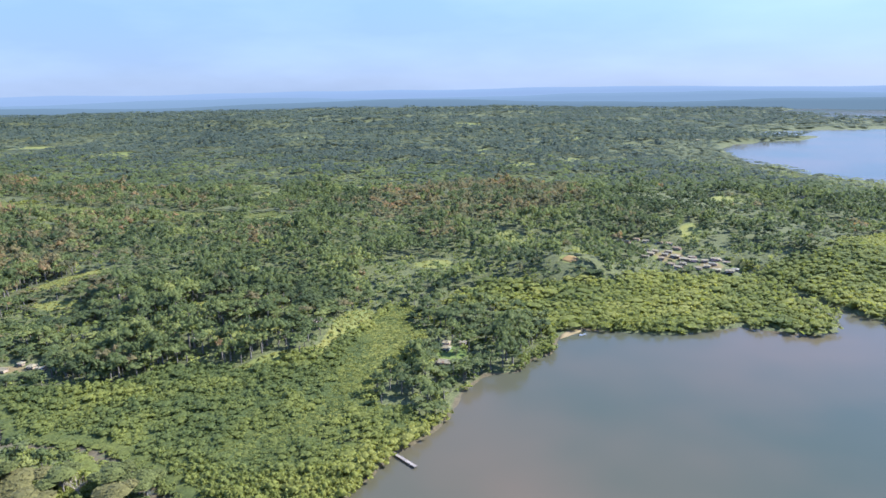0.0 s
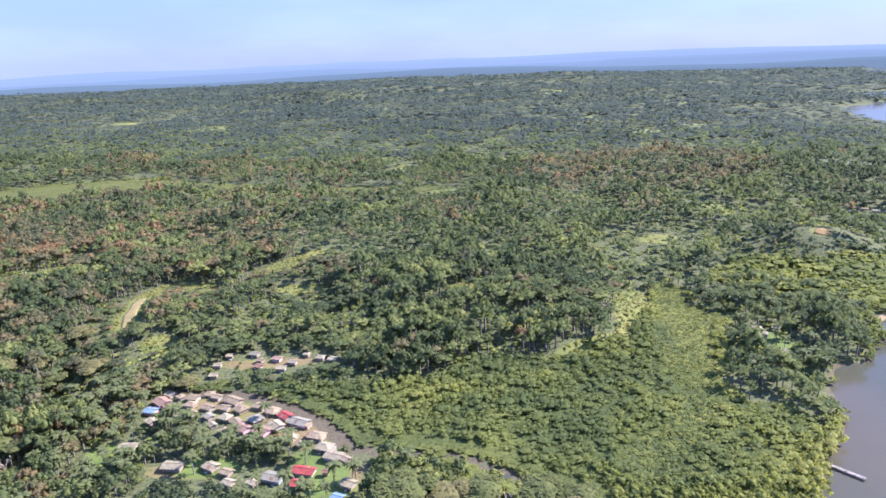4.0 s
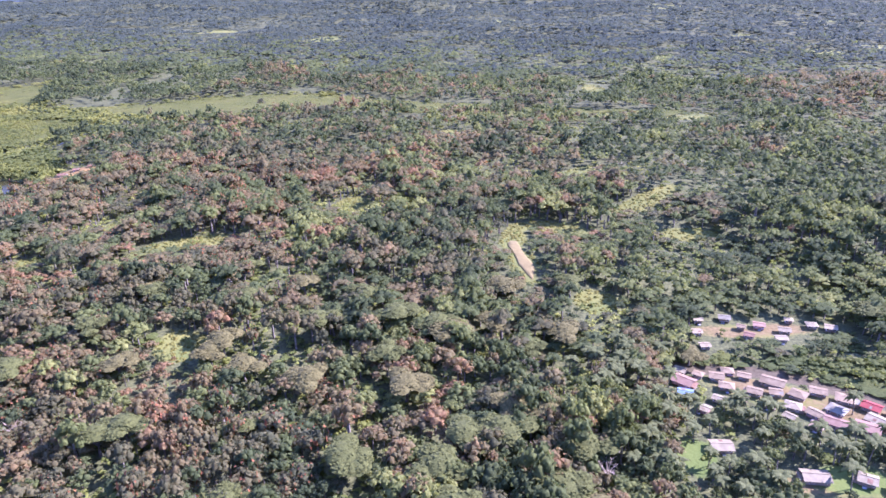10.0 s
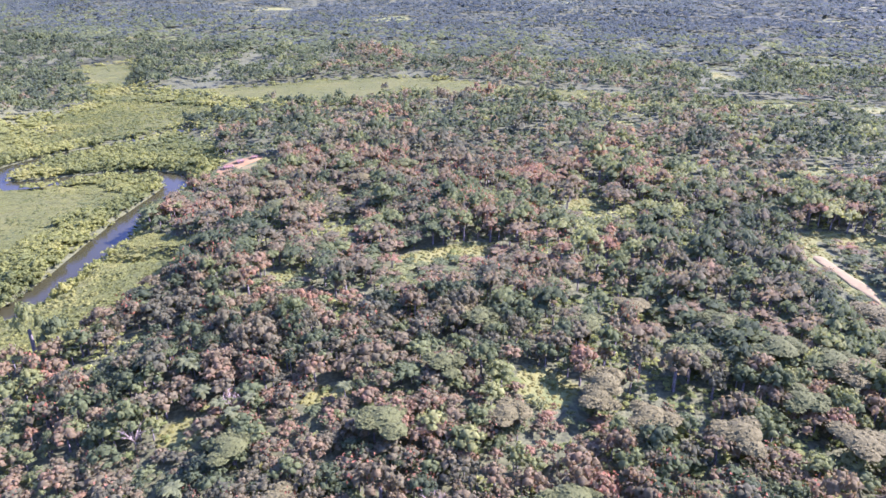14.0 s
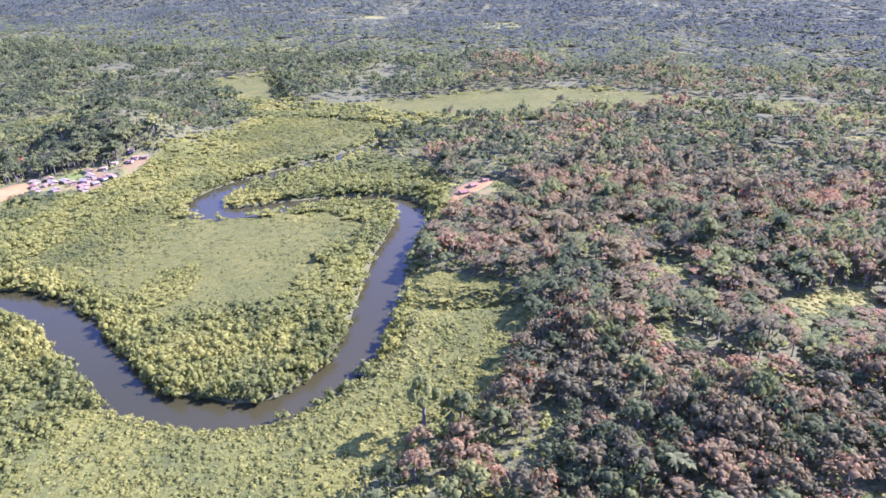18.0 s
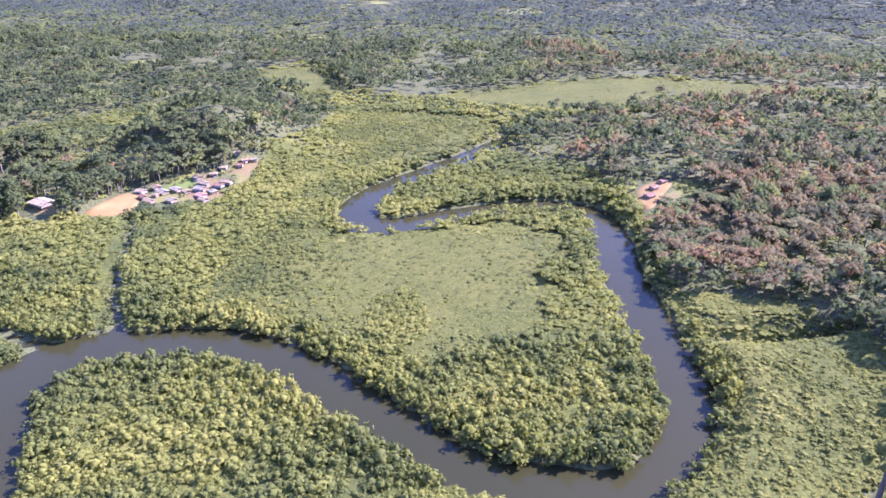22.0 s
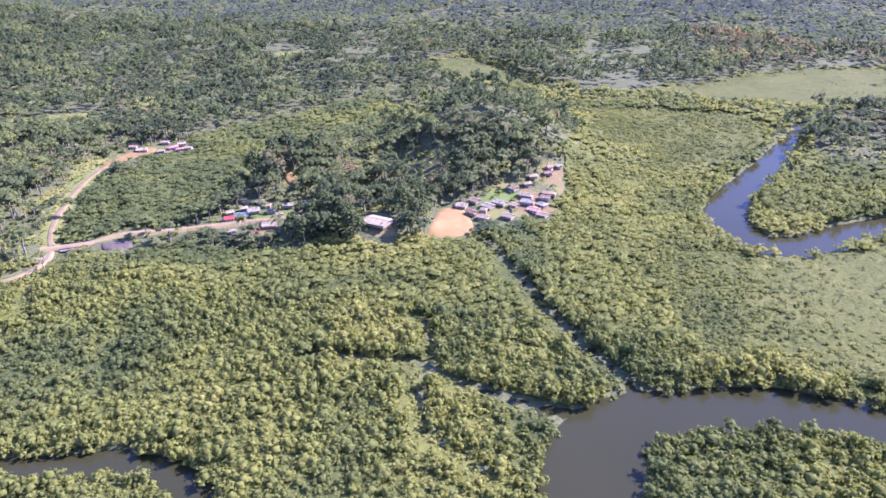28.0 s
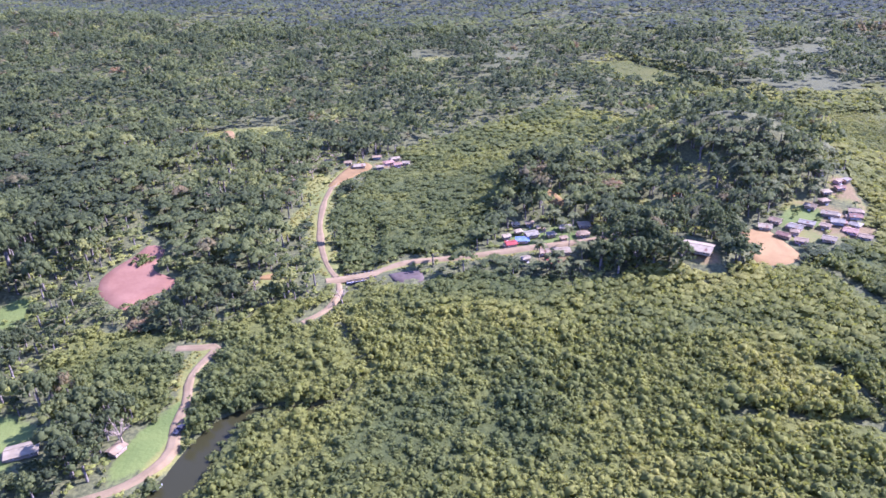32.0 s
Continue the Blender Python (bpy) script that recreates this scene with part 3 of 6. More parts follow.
def along(a, b, fine, grow, far_a, far_b):
    """Grid lines: even in the middle, ever wider outside."""
    mid = list(np.arange(a, b + fine, fine))
    lo, hi, s = [], [], fine
    v = a
    while v > far_a:
        s *= grow
        v -= s
        lo.append(max(v, far_a))
    v, s = mid[-1], fine
    while v < far_b:
        s *= grow
        v += s
        hi.append(min(v, far_b))
    return np.array(lo[::-1] + mid + hi)


def mesh_of(name, verts, faces, materials, attrs=None, shade=False):
    """A mesh from arrays: verts (n, 3), faces (m, 3 or 4)."""
    me = bpy.data.meshes.new(name)
    v, f = np.asarray(verts, np.float32), np.asarray(faces, np.int32)
    me.vertices.add(len(v))
    me.vertices.foreach_set("co", v.ravel())
    k = f.shape[1]
    me.loops.add(f.size)
    me.loops.foreach_set("vertex_index", f.ravel())
    me.polygons.add(len(f))
    me.polygons.foreach_set("loop_start", np.arange(0, f.size, k, dtype=np.int32))
    me.polygons.foreach_set("use_smooth", np.full(len(f), shade))
    for m in materials if isinstance(materials, list) else [materials]:
        me.materials.append(m)
    for key, values in (attrs or {}).items():
        at = me.attributes.new(key, "FLOAT", "POINT")
        at.data.foreach_set("value", np.asarray(values, np.float32))
    me.update(calc_edges=True)
    return me


gx, gy = along(-1420, 300, 5.0, 1.09, -4900, 4100), along(90, 740, 4.8, 1.055, -600, 4350)
GX, GY = np.meshgrid(gx, gy)
X, Y = GX.ravel(), GY.ravel()
GAP = water_gap(X, Y)
ii = np.arange(len(X)).reshape(GX.shape)
cells = np.stack([ii[:-1, :-1], ii[:-1, 1:], ii[1:, 1:], ii[1:, :-1]], -1).reshape(-1, 4)
soil = blob(VILLAGE_GROUND, X, Y) * (0.36 + 0.75 * lattice(X, Y, 11, 4))
grass = np.maximum(blob(CLEARINGS + CLEARINGS_FAR, X, Y), 0.8 * blob(VILLAGE_GROUND, X, Y))
lawn = blob(LAWNS, X, Y)
swamp = np.zeros(len(X))
for s in SWAMPS:
    swamp = np.maximum(swamp, np.clip(0.5 - shore(s, X, Y) / 8, 0, 1))
VERGES = [[(-1195, 694), (-1204, 676), (-1207, 640), (-1204, 607), (-1198, 579), (-1190, 556), (-1184, 546)], [(-1180, 546), (-1155, 560), (-1134, 565), (-1114, 571), (-1092, 577), (-1069, 582), (-1050, 588)],
          [(-1224, 493), (-1222, 476), (-1218, 461), (-1217, 450), (-1214, 439), (-1216, 430)]]
for line, w in zip(VERGES, (6.0, 4.0, 5.0)):
    grass = np.maximum(grass, np.clip(1.3 - to_line(line, X, Y)[0] / w, 0, 1))
mud = np.clip(1.0 - GAP / np.where((X > -310) & (X < -196) & (Y > 250) & (Y < 340), 7.0, 3), 0, 1) * np.where((X > -310) & (X < 100), 1.0, 0.25) * (Y < 1000)
ground = new("ground", mesh_of("ground", np.stack([X, Y, land(X, Y, GAP)], 1), cells, M_GROUND, {"soil": soil, "grass": grass, "swamp": swamp, "lawn": lawn, "mud": mud}, True))
tagged(ground, "low green tropical coast land with muddy banks, clearings and wooded hills", "ground", kind="structure")

def sheet(name, x0, x1, material, label):
    wx, wy = np.linspace(x0, x1, 14), np.linspace(-700, 4400, 14)
    WX, WY = np.meshgrid(wx, wy)
    k = np.arange(WX.size).reshape(WX.shape)
    quads = np.stack([k[:-1, :-1], k[:-1, 1:], k[1:, 1:], k[1:, :-1]], -1).reshape(-1, 4)
    tagged(new(name, mesh_of(name, np.stack([WX.ravel(), WY.ravel(), 0 * WX.ravel()], 1), quads, material)), label, "water", kind="structure")


sheet("river_water", -5000, -400, M_RIVER, "still dark grey-brown water of the winding river")
sheet("bay_water", -400, 4200, M_BAY, "calm silty brown-grey water of the bay")


def far_hills(radius, base, wave, glow, seed):
    """A range on the horizon, beyond the woods; its haze is an even blue emission."""
    az = np.radians(np.linspace(-78, 78, 241))
    top = base + wave * fractal(np.degrees(az) * 10 + 900, 0 * az, 190, seed)
    n = len(az)
    rows = []
    for out, k in ((0, -0.4), (0, 0.35), (18, 0.75), (40, 1.0), (60, 0.8)):
        rows.append(np.stack([-550 + (radius + out) * np.sin(az), 140 + (radius + out) * np.cos(az), top * k], 1))
    v = np.concatenate(rows)
    i = np.arange(n - 1)
    f = np.concatenate([np.stack([i + q * n, i + 1 + q * n, i + 1 + (q + 1) * n, i + (q + 1) * n], 1) for q in range(4)])
    m, nd, l = nodes_of("glowing_haze")
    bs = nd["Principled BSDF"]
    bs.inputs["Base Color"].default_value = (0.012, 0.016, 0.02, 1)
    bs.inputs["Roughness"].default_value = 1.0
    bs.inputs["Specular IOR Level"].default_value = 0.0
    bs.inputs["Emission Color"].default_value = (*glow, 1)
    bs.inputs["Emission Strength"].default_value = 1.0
    tagged(new("backdrop", mesh_of("backdrop", v, f, m, None, True)), "wooded hills on the far horizon, glowing blue for haze", "backdrop", kind="structure")


# three ranges, each further one emitting a paler haze
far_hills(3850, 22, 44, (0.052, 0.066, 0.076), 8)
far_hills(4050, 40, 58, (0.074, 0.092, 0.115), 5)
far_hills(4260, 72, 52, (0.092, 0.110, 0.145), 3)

# ---- plants ----


def dome(sides):
    """A rounded cap: two rings and a tip, open below."""
    v = [(math.cos(6.2832 * k / sides), math.sin(6.2832 * k / sides), -0.35) for k in range(sides)]
    v += [(0.74 * math.cos(6.2832 * (k + 0.5) / sides), 0.74 * math.sin(6.2832 * (k + 0.5) / sides), 0.42) for k in range(sides)] + [(0.05, 0, 0.86)]
    f = []
    for k in range(sides):
        q = (k + 1) % sides
        f += [(k, q, sides + k), (q, sides + q, sides + k), (sides + k, sides + q, 2 * sides)]
    return np.array(v), np.array(f)


DOMES = {n: dome(n) for n in (3, 4, 5, 6)}
DOMES[1] = (np.array([(math.cos(1.2566 * k), math.sin(1.2566 * k), -0.25) for k in range(5)] + [(0.1, 0, 0.78)]), np.array([(k, (k + 1) % 5, 5) for k in range(5)]))


def clump(r, centre, radius, leaves, size, core=0.86, off=(0.86, 1.06), sides=5):
    """One bough: a rough rounded core with leaf sprays standing off it."""
    a = r.uniform(0, 6.3)
    turn = np.array([(math.cos(a), -math.sin(a), 0), (math.sin(a), math.cos(a), 0), (0, 0, 1)])
    dv, df = DOMES[sides]
    v = [(dv * r.uniform(0.74, 1.16, (len(dv), 1))) @ turn.T * radius * core + centre]
    f = [df]
    n = len(dv)
    for _ in range(leaves):
        d = r.normal(size=3)
        d[2] = abs(d[2]) * 1.1 - 0.25
        d /= np.linalg.norm(d)
        up = d + r.normal(size=3) * 0.4
        up /= np.linalg.norm(up)
        s = np.cross(up, r.normal(size=3))
        s /= np.linalg.norm(s)
        t = np.cross(up, s)
        p = centre + d * radius * r.uniform(*off)
        k = size * r.uniform(0.6, 1.25)
        v.append(np.array([p + s * k, p - 0.5 * s * k + 0.85 * t * k, p - 0.5 * s * k - 0.85 * t * k]))
        f.append(np.array([(n, n + 1, n + 2)]))
        n += 3
    return np.concatenate(v), np.concatenate(f)


def joined(pieces):
    v, f, n = [], [], 0
    for a, b in pieces:
        v.append(a)
        f.append(b + n)
        n += len(a)
    return np.concatenate(v), np.concatenate(f)


def crown(seed, boughs, spread, low, high, leaves, size, flat=1.0, sides=3):
    """A crown of uneven boughs, of the given spread, from the height low to the height high."""
    r = np.random.default_rng(seed)
    out = []
    fit = min(1.0, math.sqrt(6 / boughs))
    for k in range(boughs):
        a = k * 2.4 + r.uniform(-0.5, 0.5)
        q = math.sqrt((k + 0.3) / boughs) * r.uniform(0.8, 1.15)
        rad = spread * r.uniform(0.32, 0.54) * (1.25 - 0.35 * q) * fit
        z = low + rad * flat * 0.6 + (high - low - rad * flat * 1.3) * (1 - q ** 2 * 0.8) * r.uniform(0.8, 1.1)
        v, f = clump(r, np.zeros(3), rad, leaves, size, sides=sides)
        v[:, 2] *= flat
        out.append((v + np.array([math.cos(a) * q * spread * 0.76, math.sin(a) * q * spread * 0.76, z]), f))
    return joined(out)


def taper(points, radii, sides=5):
    """A tapering limb along the points."""
    v, f = [], []
    for k, (p, r) in enumerate(zip(points, radii)):
        for i in range(sides):
            a = 6.2832 * i / sides
            v.append((p[0] + r * math.cos(a), p[1] + r * math.sin(a), p[2]))
        if k:
            for i in range(sides):
                a, b = (k - 1) * sides + i, (k - 1) * sides + (i + 1) % sides
                f += [(a, b, b + sides), (a, b + sides, a + sides)]
    return np.array(v), np.array(f)


def boughs_of(seed, height, spread, base=0.28, count=5, twigs=0):
    """A trunk that forks into limbs."""
    r = np.random.default_rng(seed)
    fork = height * 0.45
    out = [taper([(0, 0, -0.6), (0.1, 0, fork * 0.5), (0, 0.1, fork)], [base * 1.3, base, base * 0.8])]
    for k in range(count):
        a = 6.28 * k / count + r.uniform(-0.4, 0.4)
        e = np.array([math.cos(a) * spread * r.uniform(0.6, 0.95), math.sin(a) * spread * r.uniform(0.6, 0.95), height * r.uniform(0.82, 1.0)])
        mid = np.array([e[0] * 0.45, e[1] * 0.45, fork + (e[2] - fork) * 0.6])
        out.append(taper([(0, 0, fork), mid, e], [base * 0.6, base * 0.38, base * 0.12], 4))
        for _ in range(twigs):
            t = mid + (e - mid) * r.uniform(0, 0.8)
            out.append(taper([t, t + np.array([r.normal() * spread * 0.22, r.normal() * spread * 0.22, spread * r.uniform(0.08, 0.25)])], [base * 0.22, base * 0.06], 3))
    return joined(out)


def palm_fronds(seed, count=11, length=4.4, bits=3):
    r = np.random.default_rng(seed)
    out = []
    for k in range(count):
        a = 6.28 * k / count + r.uniform(-0.3, 0.3)
        lift = r.uniform(-0.15, 0.85)
        L = length * r.uniform(0.8, 1.1)
        d, s = np.array([math.cos(a), math.sin(a), 0]), np.array([-math.sin(a), math.cos(a), 0])
        v, f = [], []
        for i in range(bits + 1):
            t = i / bits
            w = 0.85 * (1 - abs(2 * t - 0.8)) + 0.1
            p = d * L * t * (1 - 0.15 * t) + np.array([0, 0, lift * L * t - 0.75 * L * t * t])
            v += [p + s * w - np.array([0, 0, w * 0.5]), p, p - s * w - np.array([0, 0, w * 0.5])]
            if i:
                b = 3 * i
                f += [(b - 3, b - 2, b + 1), (b - 3, b + 1, b), (b - 2, b - 1, b + 2), (b - 2, b + 2, b + 1)]
        out.append((np.array(v), np.array(f)))
    return joined(out)


class Growth:
    """Many plants of one kind, gathered into one mesh."""

    def __init__(self):
        self.v, self.f, self.a, self.n = [], [], [], 0

    def sow(self, shapes, x, y, z, size, tall, variety, seed=0):
        r = np.random.default_rng(seed + 11)
        which, yaw = r.integers(0, len(shapes), len(x)), r.uniform(0, 6.283, len(x))
        for k, (sv, sf) in enumerate(shapes):
            m = which == k
            if not m.any():
                continue
            c, s = np.cos(yaw[m])[:, None], np.sin(yaw[m])[:, None]
            q = size[m][:, None]
            vx = (sv[:, 0] * c - sv[:, 1] * s) * q + x[m][:, None]
            vy = (sv[:, 0] * s + sv[:, 1] * c) * q + y[m][:, None]
            vz = sv[:, 2] * tall[m][:, None] + z[m][:, None]
            self.v.append(np.stack([vx, vy, vz], -1).reshape(-1, 3).astype(np.float32))
            cnt = len(vx)
            self.f.append((sf[None] + (np.arange(cnt) * len(sv))[:, None, None] + self.n).reshape(-1, 3).astype(np.int32))
            self.a.append(np.repeat(variety[m], len(sv)).astype(np.float32))
            self.n += cnt * len(sv)

    def done(self, name, material, label, category):
        if not self.v:
            return None
        me = mesh_of(name, np.concatenate(self.v), np.concatenate(self.f), material, {"variety": np.concatenate(self.a)}, True)
        return tagged(new(name, me), label, category, kind="stuff")


def spots(x0, x1, y0, y1, step, seed):
    """Jittered places on a grid, without those that lie behind or far beside the flight."""
    r = np.random.default_rng(seed)
    xs, ys = np.meshgrid(np.arange(x0, x1, step), np.arange(y0, y1, step))
    xs, ys = xs.ravel() + r.uniform(-0.45, 0.45, xs.size) * step, ys.ravel() + r.uniform(-0.45, 0.45, xs.size) * step
    ok = (xs < 0.70 * ys + 25) & (xs > -1125 - 0.80 * (ys - 255))
    ok &= ys > np.interp(xs, [-1500, -1254, -1219, -1114, -1011, -937, -831, -732, -645, -568, -513, -441, -372, -235, -107, 160], [480, 405, 389, 374, 343, 319, 301, 284, 260, 240, 236, 220, 203, 205, 208, 217])
    return xs[ok], ys[ok]


def depth(x, y):
    """Metres beside the line of flight."""
    return 0.241 * x + 0.97 * y


HOUSES = []          # x, y and clear radius of every building, filled below before the planting
HOUSES.append((-196, 277, 7))
ROADS = []           # centre lines with half widths
FIELDS = []          # outlines of bare fields


def free_of(x, y, extra=0.0):
    """True where neither house, road nor field stands in the way."""
    ok = np.ones(len(x), bool)
    for hx, hy, hr in HOUSES:
        ok &= np.hypot(x - hx, y - hy) > hr + extra
    for line in ROADS:
        d, w = to_line(line, x, y)
        ok &= d > w + extra
    for f in FIELDS:
        ok &= shore(f, x, y) > 1.5 + extra
    return ok

# ---- built things ----
def part(name, bm, material, parent, label="", at=None):
    me = bpy.data.meshes.new(name)
    bm.to_mesh(me)
    bm.free()
    for m in material if isinstance(material, list) else [material]:
        me.materials.append(m)
    ob = new(name, me)
    ob.parent = parent
    if at is not None:
        ob.matrix_basis = at
    if label:
        ob["label"] = label
    return ob


def box(bm, x0, x1, y0, y1, z0, z1, m=None):
    v = [bm.verts.new(p if m is None else m @ Vector(p)) for p in ((x0, y0, z0), (x1, y0, z0), (x1, y1, z0), (x0, y1, z0), (x0, y0, z1), (x1, y0, z1), (x1, y1, z1), (x0, y1, z1))]
    for f in ((3, 2, 1, 0), (4, 5, 6, 7), (0, 1, 5, 4), (1, 2, 6, 5), (2, 3, 7, 6), (3, 0, 4, 7)):
        bm.faces.new([v[i] for i in f])
    return bm


def boxes(*args):
    bm = bmesh.new()
    for a in args:
        box(bm, *a)
    return bm


def empty(name, x, y, z, yaw):
    ob = new(name)
    ob.empty_display_size = 0.5
    ob.matrix_basis = pose(x, y, z, 0, 0, yaw)
    return ob


ROOF_WORDS = {"w": "white", "t": "weathered tan", "p": "faded pink", "r": "bright red", "g": "pale grey", "b": "blue", "m": "rusty brown"}
WALL_WORDS = {"w": "white-painted", "t": "bare timber", "p": "pink-painted", "b": "blue-painted"}


def roof_mesh(L, W, h, over, pitch, hip):
    """A pitched iron roof with thickness, sheet ribs and a ridge cap."""
    bm = bmesh.new()
    a, b = L / 2 + over, W / 2 + over
    rise_ = b * pitch
    cut = b * 0.8 if hip else 0.0
    t = 0.07
    for lift in (0, t):
        z = h - over * pitch + lift
        v = [bm.verts.new(p) for p in ((-a, -b, z), (a, -b, z), (a, b, z), (-a, b, z), (-a + cut, 0, z + rise_), (a - cut, 0, z + rise_))]
        fs = [(0, 1, 5, 4), (2, 3, 4, 5)] + ([(1, 2, 5), (3, 0, 4)] if hip else [])
        for f in fs:
            bm.faces.new([v[i] for i in (f if lift else f[::-1])])
        if lift:
            low = old
            rim = [(0, 1), (1, 5), (5, 2), (2, 3), (3, 4), (4, 0)] if not hip else [(0, 1), (1, 2), (2, 3), (3, 0)]
            for i, j in rim:
                bm.faces.new([low[i], low[j], v[j], v[i]])
        old = v
    return bm


def house(x, y, roof="w", L=7.0, yaw=0.0, wall=None, group="village houses", stilts=0.5, hip=False, W=None, name="house", detail=True, state="", pitch=None):
    """A single-storey house: boarded walls with gables, door, windows, iron roof, short posts and a step."""
    r = random.Random(int(x * 31 + y * 17))
    W = W or L * (r.uniform(0.78, 0.95) if L < 6 else r.uniform(0.62, 0.8))
    H = 1.7
    wall = wall or r.choice("wwtttttpb")
    pitch = pitch or r.uniform(0.22, 0.34)
    z = land_at(x, y)
    th = empty(name, x, y, z, yaw)
    tagged(th, "%s-roofed %s %s %s" % (ROOF_WORDS[roof], WALL_WORDS[wall], "house", state or "on short posts among grass and trees"), "house", group)
    bm = boxes((-L / 2, L / 2, -W / 2, W / 2, stilts, stilts + H))
    if not hip:
        g = W / 2 * pitch
        for s in (-1, 1):
            v = [bm.verts.new(p) for p in ((s * L / 2, -W / 2, stilts + H), (s * L / 2, W / 2, stilts + H), (s * L / 2, 0, stilts + H + g), (s * (L / 2 - 0.12), -W / 2, stilts + H), (s * (L / 2 - 0.12), W / 2, stilts + H), (s * (L / 2 - 0.12), 0, stilts + H + g))]
            bm.faces.new([v[0], v[1], v[2]])
            bm.faces.new([v[5], v[4], v[3]])
            bm.faces.new([v[1], v[4], v[5], v[2]])
            bm.faces.new([v[0], v[2], v[5], v[3]])
    bmesh.ops.recalc_face_normals(bm, faces=bm.faces)
    part("wall", bm, M_WALLS[wall], th)
    bm = roof_mesh(L, W, stilts + H, 0.6, pitch, hip)
    part("roof", bm, M_ROOFS[roof], th)
    cut = (W / 2 + 0.55) * 0.8 if hip else 0
    zr = stilts + H + W / 2 * pitch + 0.08
    part("ridge_cap", boxes((-L / 2 - 0.55 + cut, L / 2 + 0.55 - cut, -0.14, 0.14, zr - 0.02, zr + 0.07)), M_ROOFS[roof], th)
    if not detail:
        return th
    # odd sheets of another colour, nailed over the slopes
    for _ in range(r.choice((0, 1, 1, 2)) if not hip else 0):
        px, pw, sy = r.uniform(-0.36, 0.3) * L, r.uniform(0.7, 1.5), r.choice((-1, 1))
        y1, y2 = sorted((r.uniform(0.12, 0.3) * W, r.uniform(0.42, 0.6) * W))
        z1, z2 = zr + 0.005 - y1 * pitch, zr + 0.005 - y2 * pitch
        bm = boxes((px, px + pw, y1, y2, 0, 0.02))
        for v in bm.verts:
            v.co.z += z1 if v.co.y < (y1 + y2) / 2 else z2
            v.co.y *= sy
        bmesh.ops.recalc_face_normals(bm, faces=bm.faces)
        part("roof_sheet", bm, M_ROOFS[r.choice("mtg")], th, "odd weathered iron sheet")
    # a lean-to against one gable
    if L > 4 and r.random() < 0.5:
        sx, d = r.choice((-1, 1)), r.uniform(1.1, 1.9)
        x0, x1 = sorted((sx * (L / 2 + 0.02), sx * (L / 2 + d)))
        part("annex_wall", boxes((x0, x1, -W * 0.36, W * 0.3, -0.2, stilts + 1.15)), M_WALLS["t"], th)
        bm = boxes((x0 - 0.2 * (sx < 0), x1 + 0.2 * (sx > 0), -W * 0.42, W * 0.36, stilts + 1.16, stilts + 1.21))
        for v in bm.verts:
            v.co.z += 0.22 * (1 - abs(v.co.x - sx * L / 2) / (d + 0.2))
        part("annex_roof", bm, M_ROOFS[r.choice("tmg")], th, "low rusty lean-to roof")
    for sx in (-1, 0, 1):
        for sy in (-1, 1):
            part("post", boxes((sx * (L / 2 - 0.2) - 0.09, sx * (L / 2 - 0.2) + 0.09, sy * (W / 2 - 0.2) - 0.09, sy * (W / 2 - 0.2) + 0.09, -0.5, stilts + 0.02)), M_TIMBER, th)
    dx = r.uniform(-0.2, 0.2) * L
    side = r.choice((-1, 1))
    part("door", boxes((dx - 0.45, dx + 0.45, side * (W / 2 + 0.03) - 0.04, side * (W / 2 + 0.03) + 0.04, stilts + 0.02, stilts + 1.66)), M_TIMBER, th)
    part("step", boxes((dx - 0.6, dx + 0.6, side * (W / 2 + 0.45) - 0.4, side * (W / 2 + 0.45) + 0.4, -0.3, stilts * 0.55)), M_CONCRETE, th)
    places = [(-0.32, -1), (0.32, -1), (-0.32, 1), (0.32, 1)]
    for u, s in places:
        if abs(u * L - dx) < 0.95 and s == side:
            continue
        wx_, yy = u * L, s * (W / 2 + 0.03)
        wf = part("window", boxes((wx_ - 0.55, wx_ + 0.55, yy - 0.05, yy + 0.05, stilts + 0.75, stilts + 0.83), (wx_ - 0.55, wx_ + 0.55, yy - 0.05, yy + 0.05, stilts + 1.5, stilts + 1.58),
                                  (wx_ - 0.55, wx_ - 0.47, yy - 0.05, yy + 0.05, stilts + 0.83, stilts + 1.5), (wx_ + 0.47, wx_ + 0.55, yy - 0.05, yy + 0.05, stilts + 0.83, stilts + 1.5)), M_WHITEPAINT, th)
        part("pane", boxes((wx_ - 0.47, wx_ + 0.47, yy - 0.015, yy + 0.02, stilts + 0.83, stilts + 1.5)), M_GLASS, wf)
    return th


# the creek village: x, y, roof colour, length
UPPER_ROW = [(-277, 363, "w", 4.5), (-265, 366, "g", 6), (-260, 359, "t", 4), (-252, 361, "p", 6), (-280, 353, "w", 5), (-279, 344, "w", 5), (-259, 352, "m", 5), (-247, 350, "w", 6), (-243, 357, "w", 6), (-238, 366, "w", 4), (-230, 362, "w", 5.5), (-223, 360, "w", 6)]
MAIN_ROWS = [(-293, 326, "w", 5), (-293.5, 318, "p", 9), (-295, 310, "b", 6), (-291, 301, "w", 5), (-287, 323, "t", 4), (-280.5, 322, "t", 6), (-275, 327, "t", 5), (-270, 323, "t", 5), (-279, 315, "t", 6),
             (-261, 319, "t", 10), (-284, 307, "w", 4.5), (-270, 312, "t", 6), (-276, 307.5, "t", 5), (-262.5, 312, "t", 5), (-255, 311, "t", 6.5), (-267, 304.5, "g", 5), (-259.5, 304, "w", 6)]
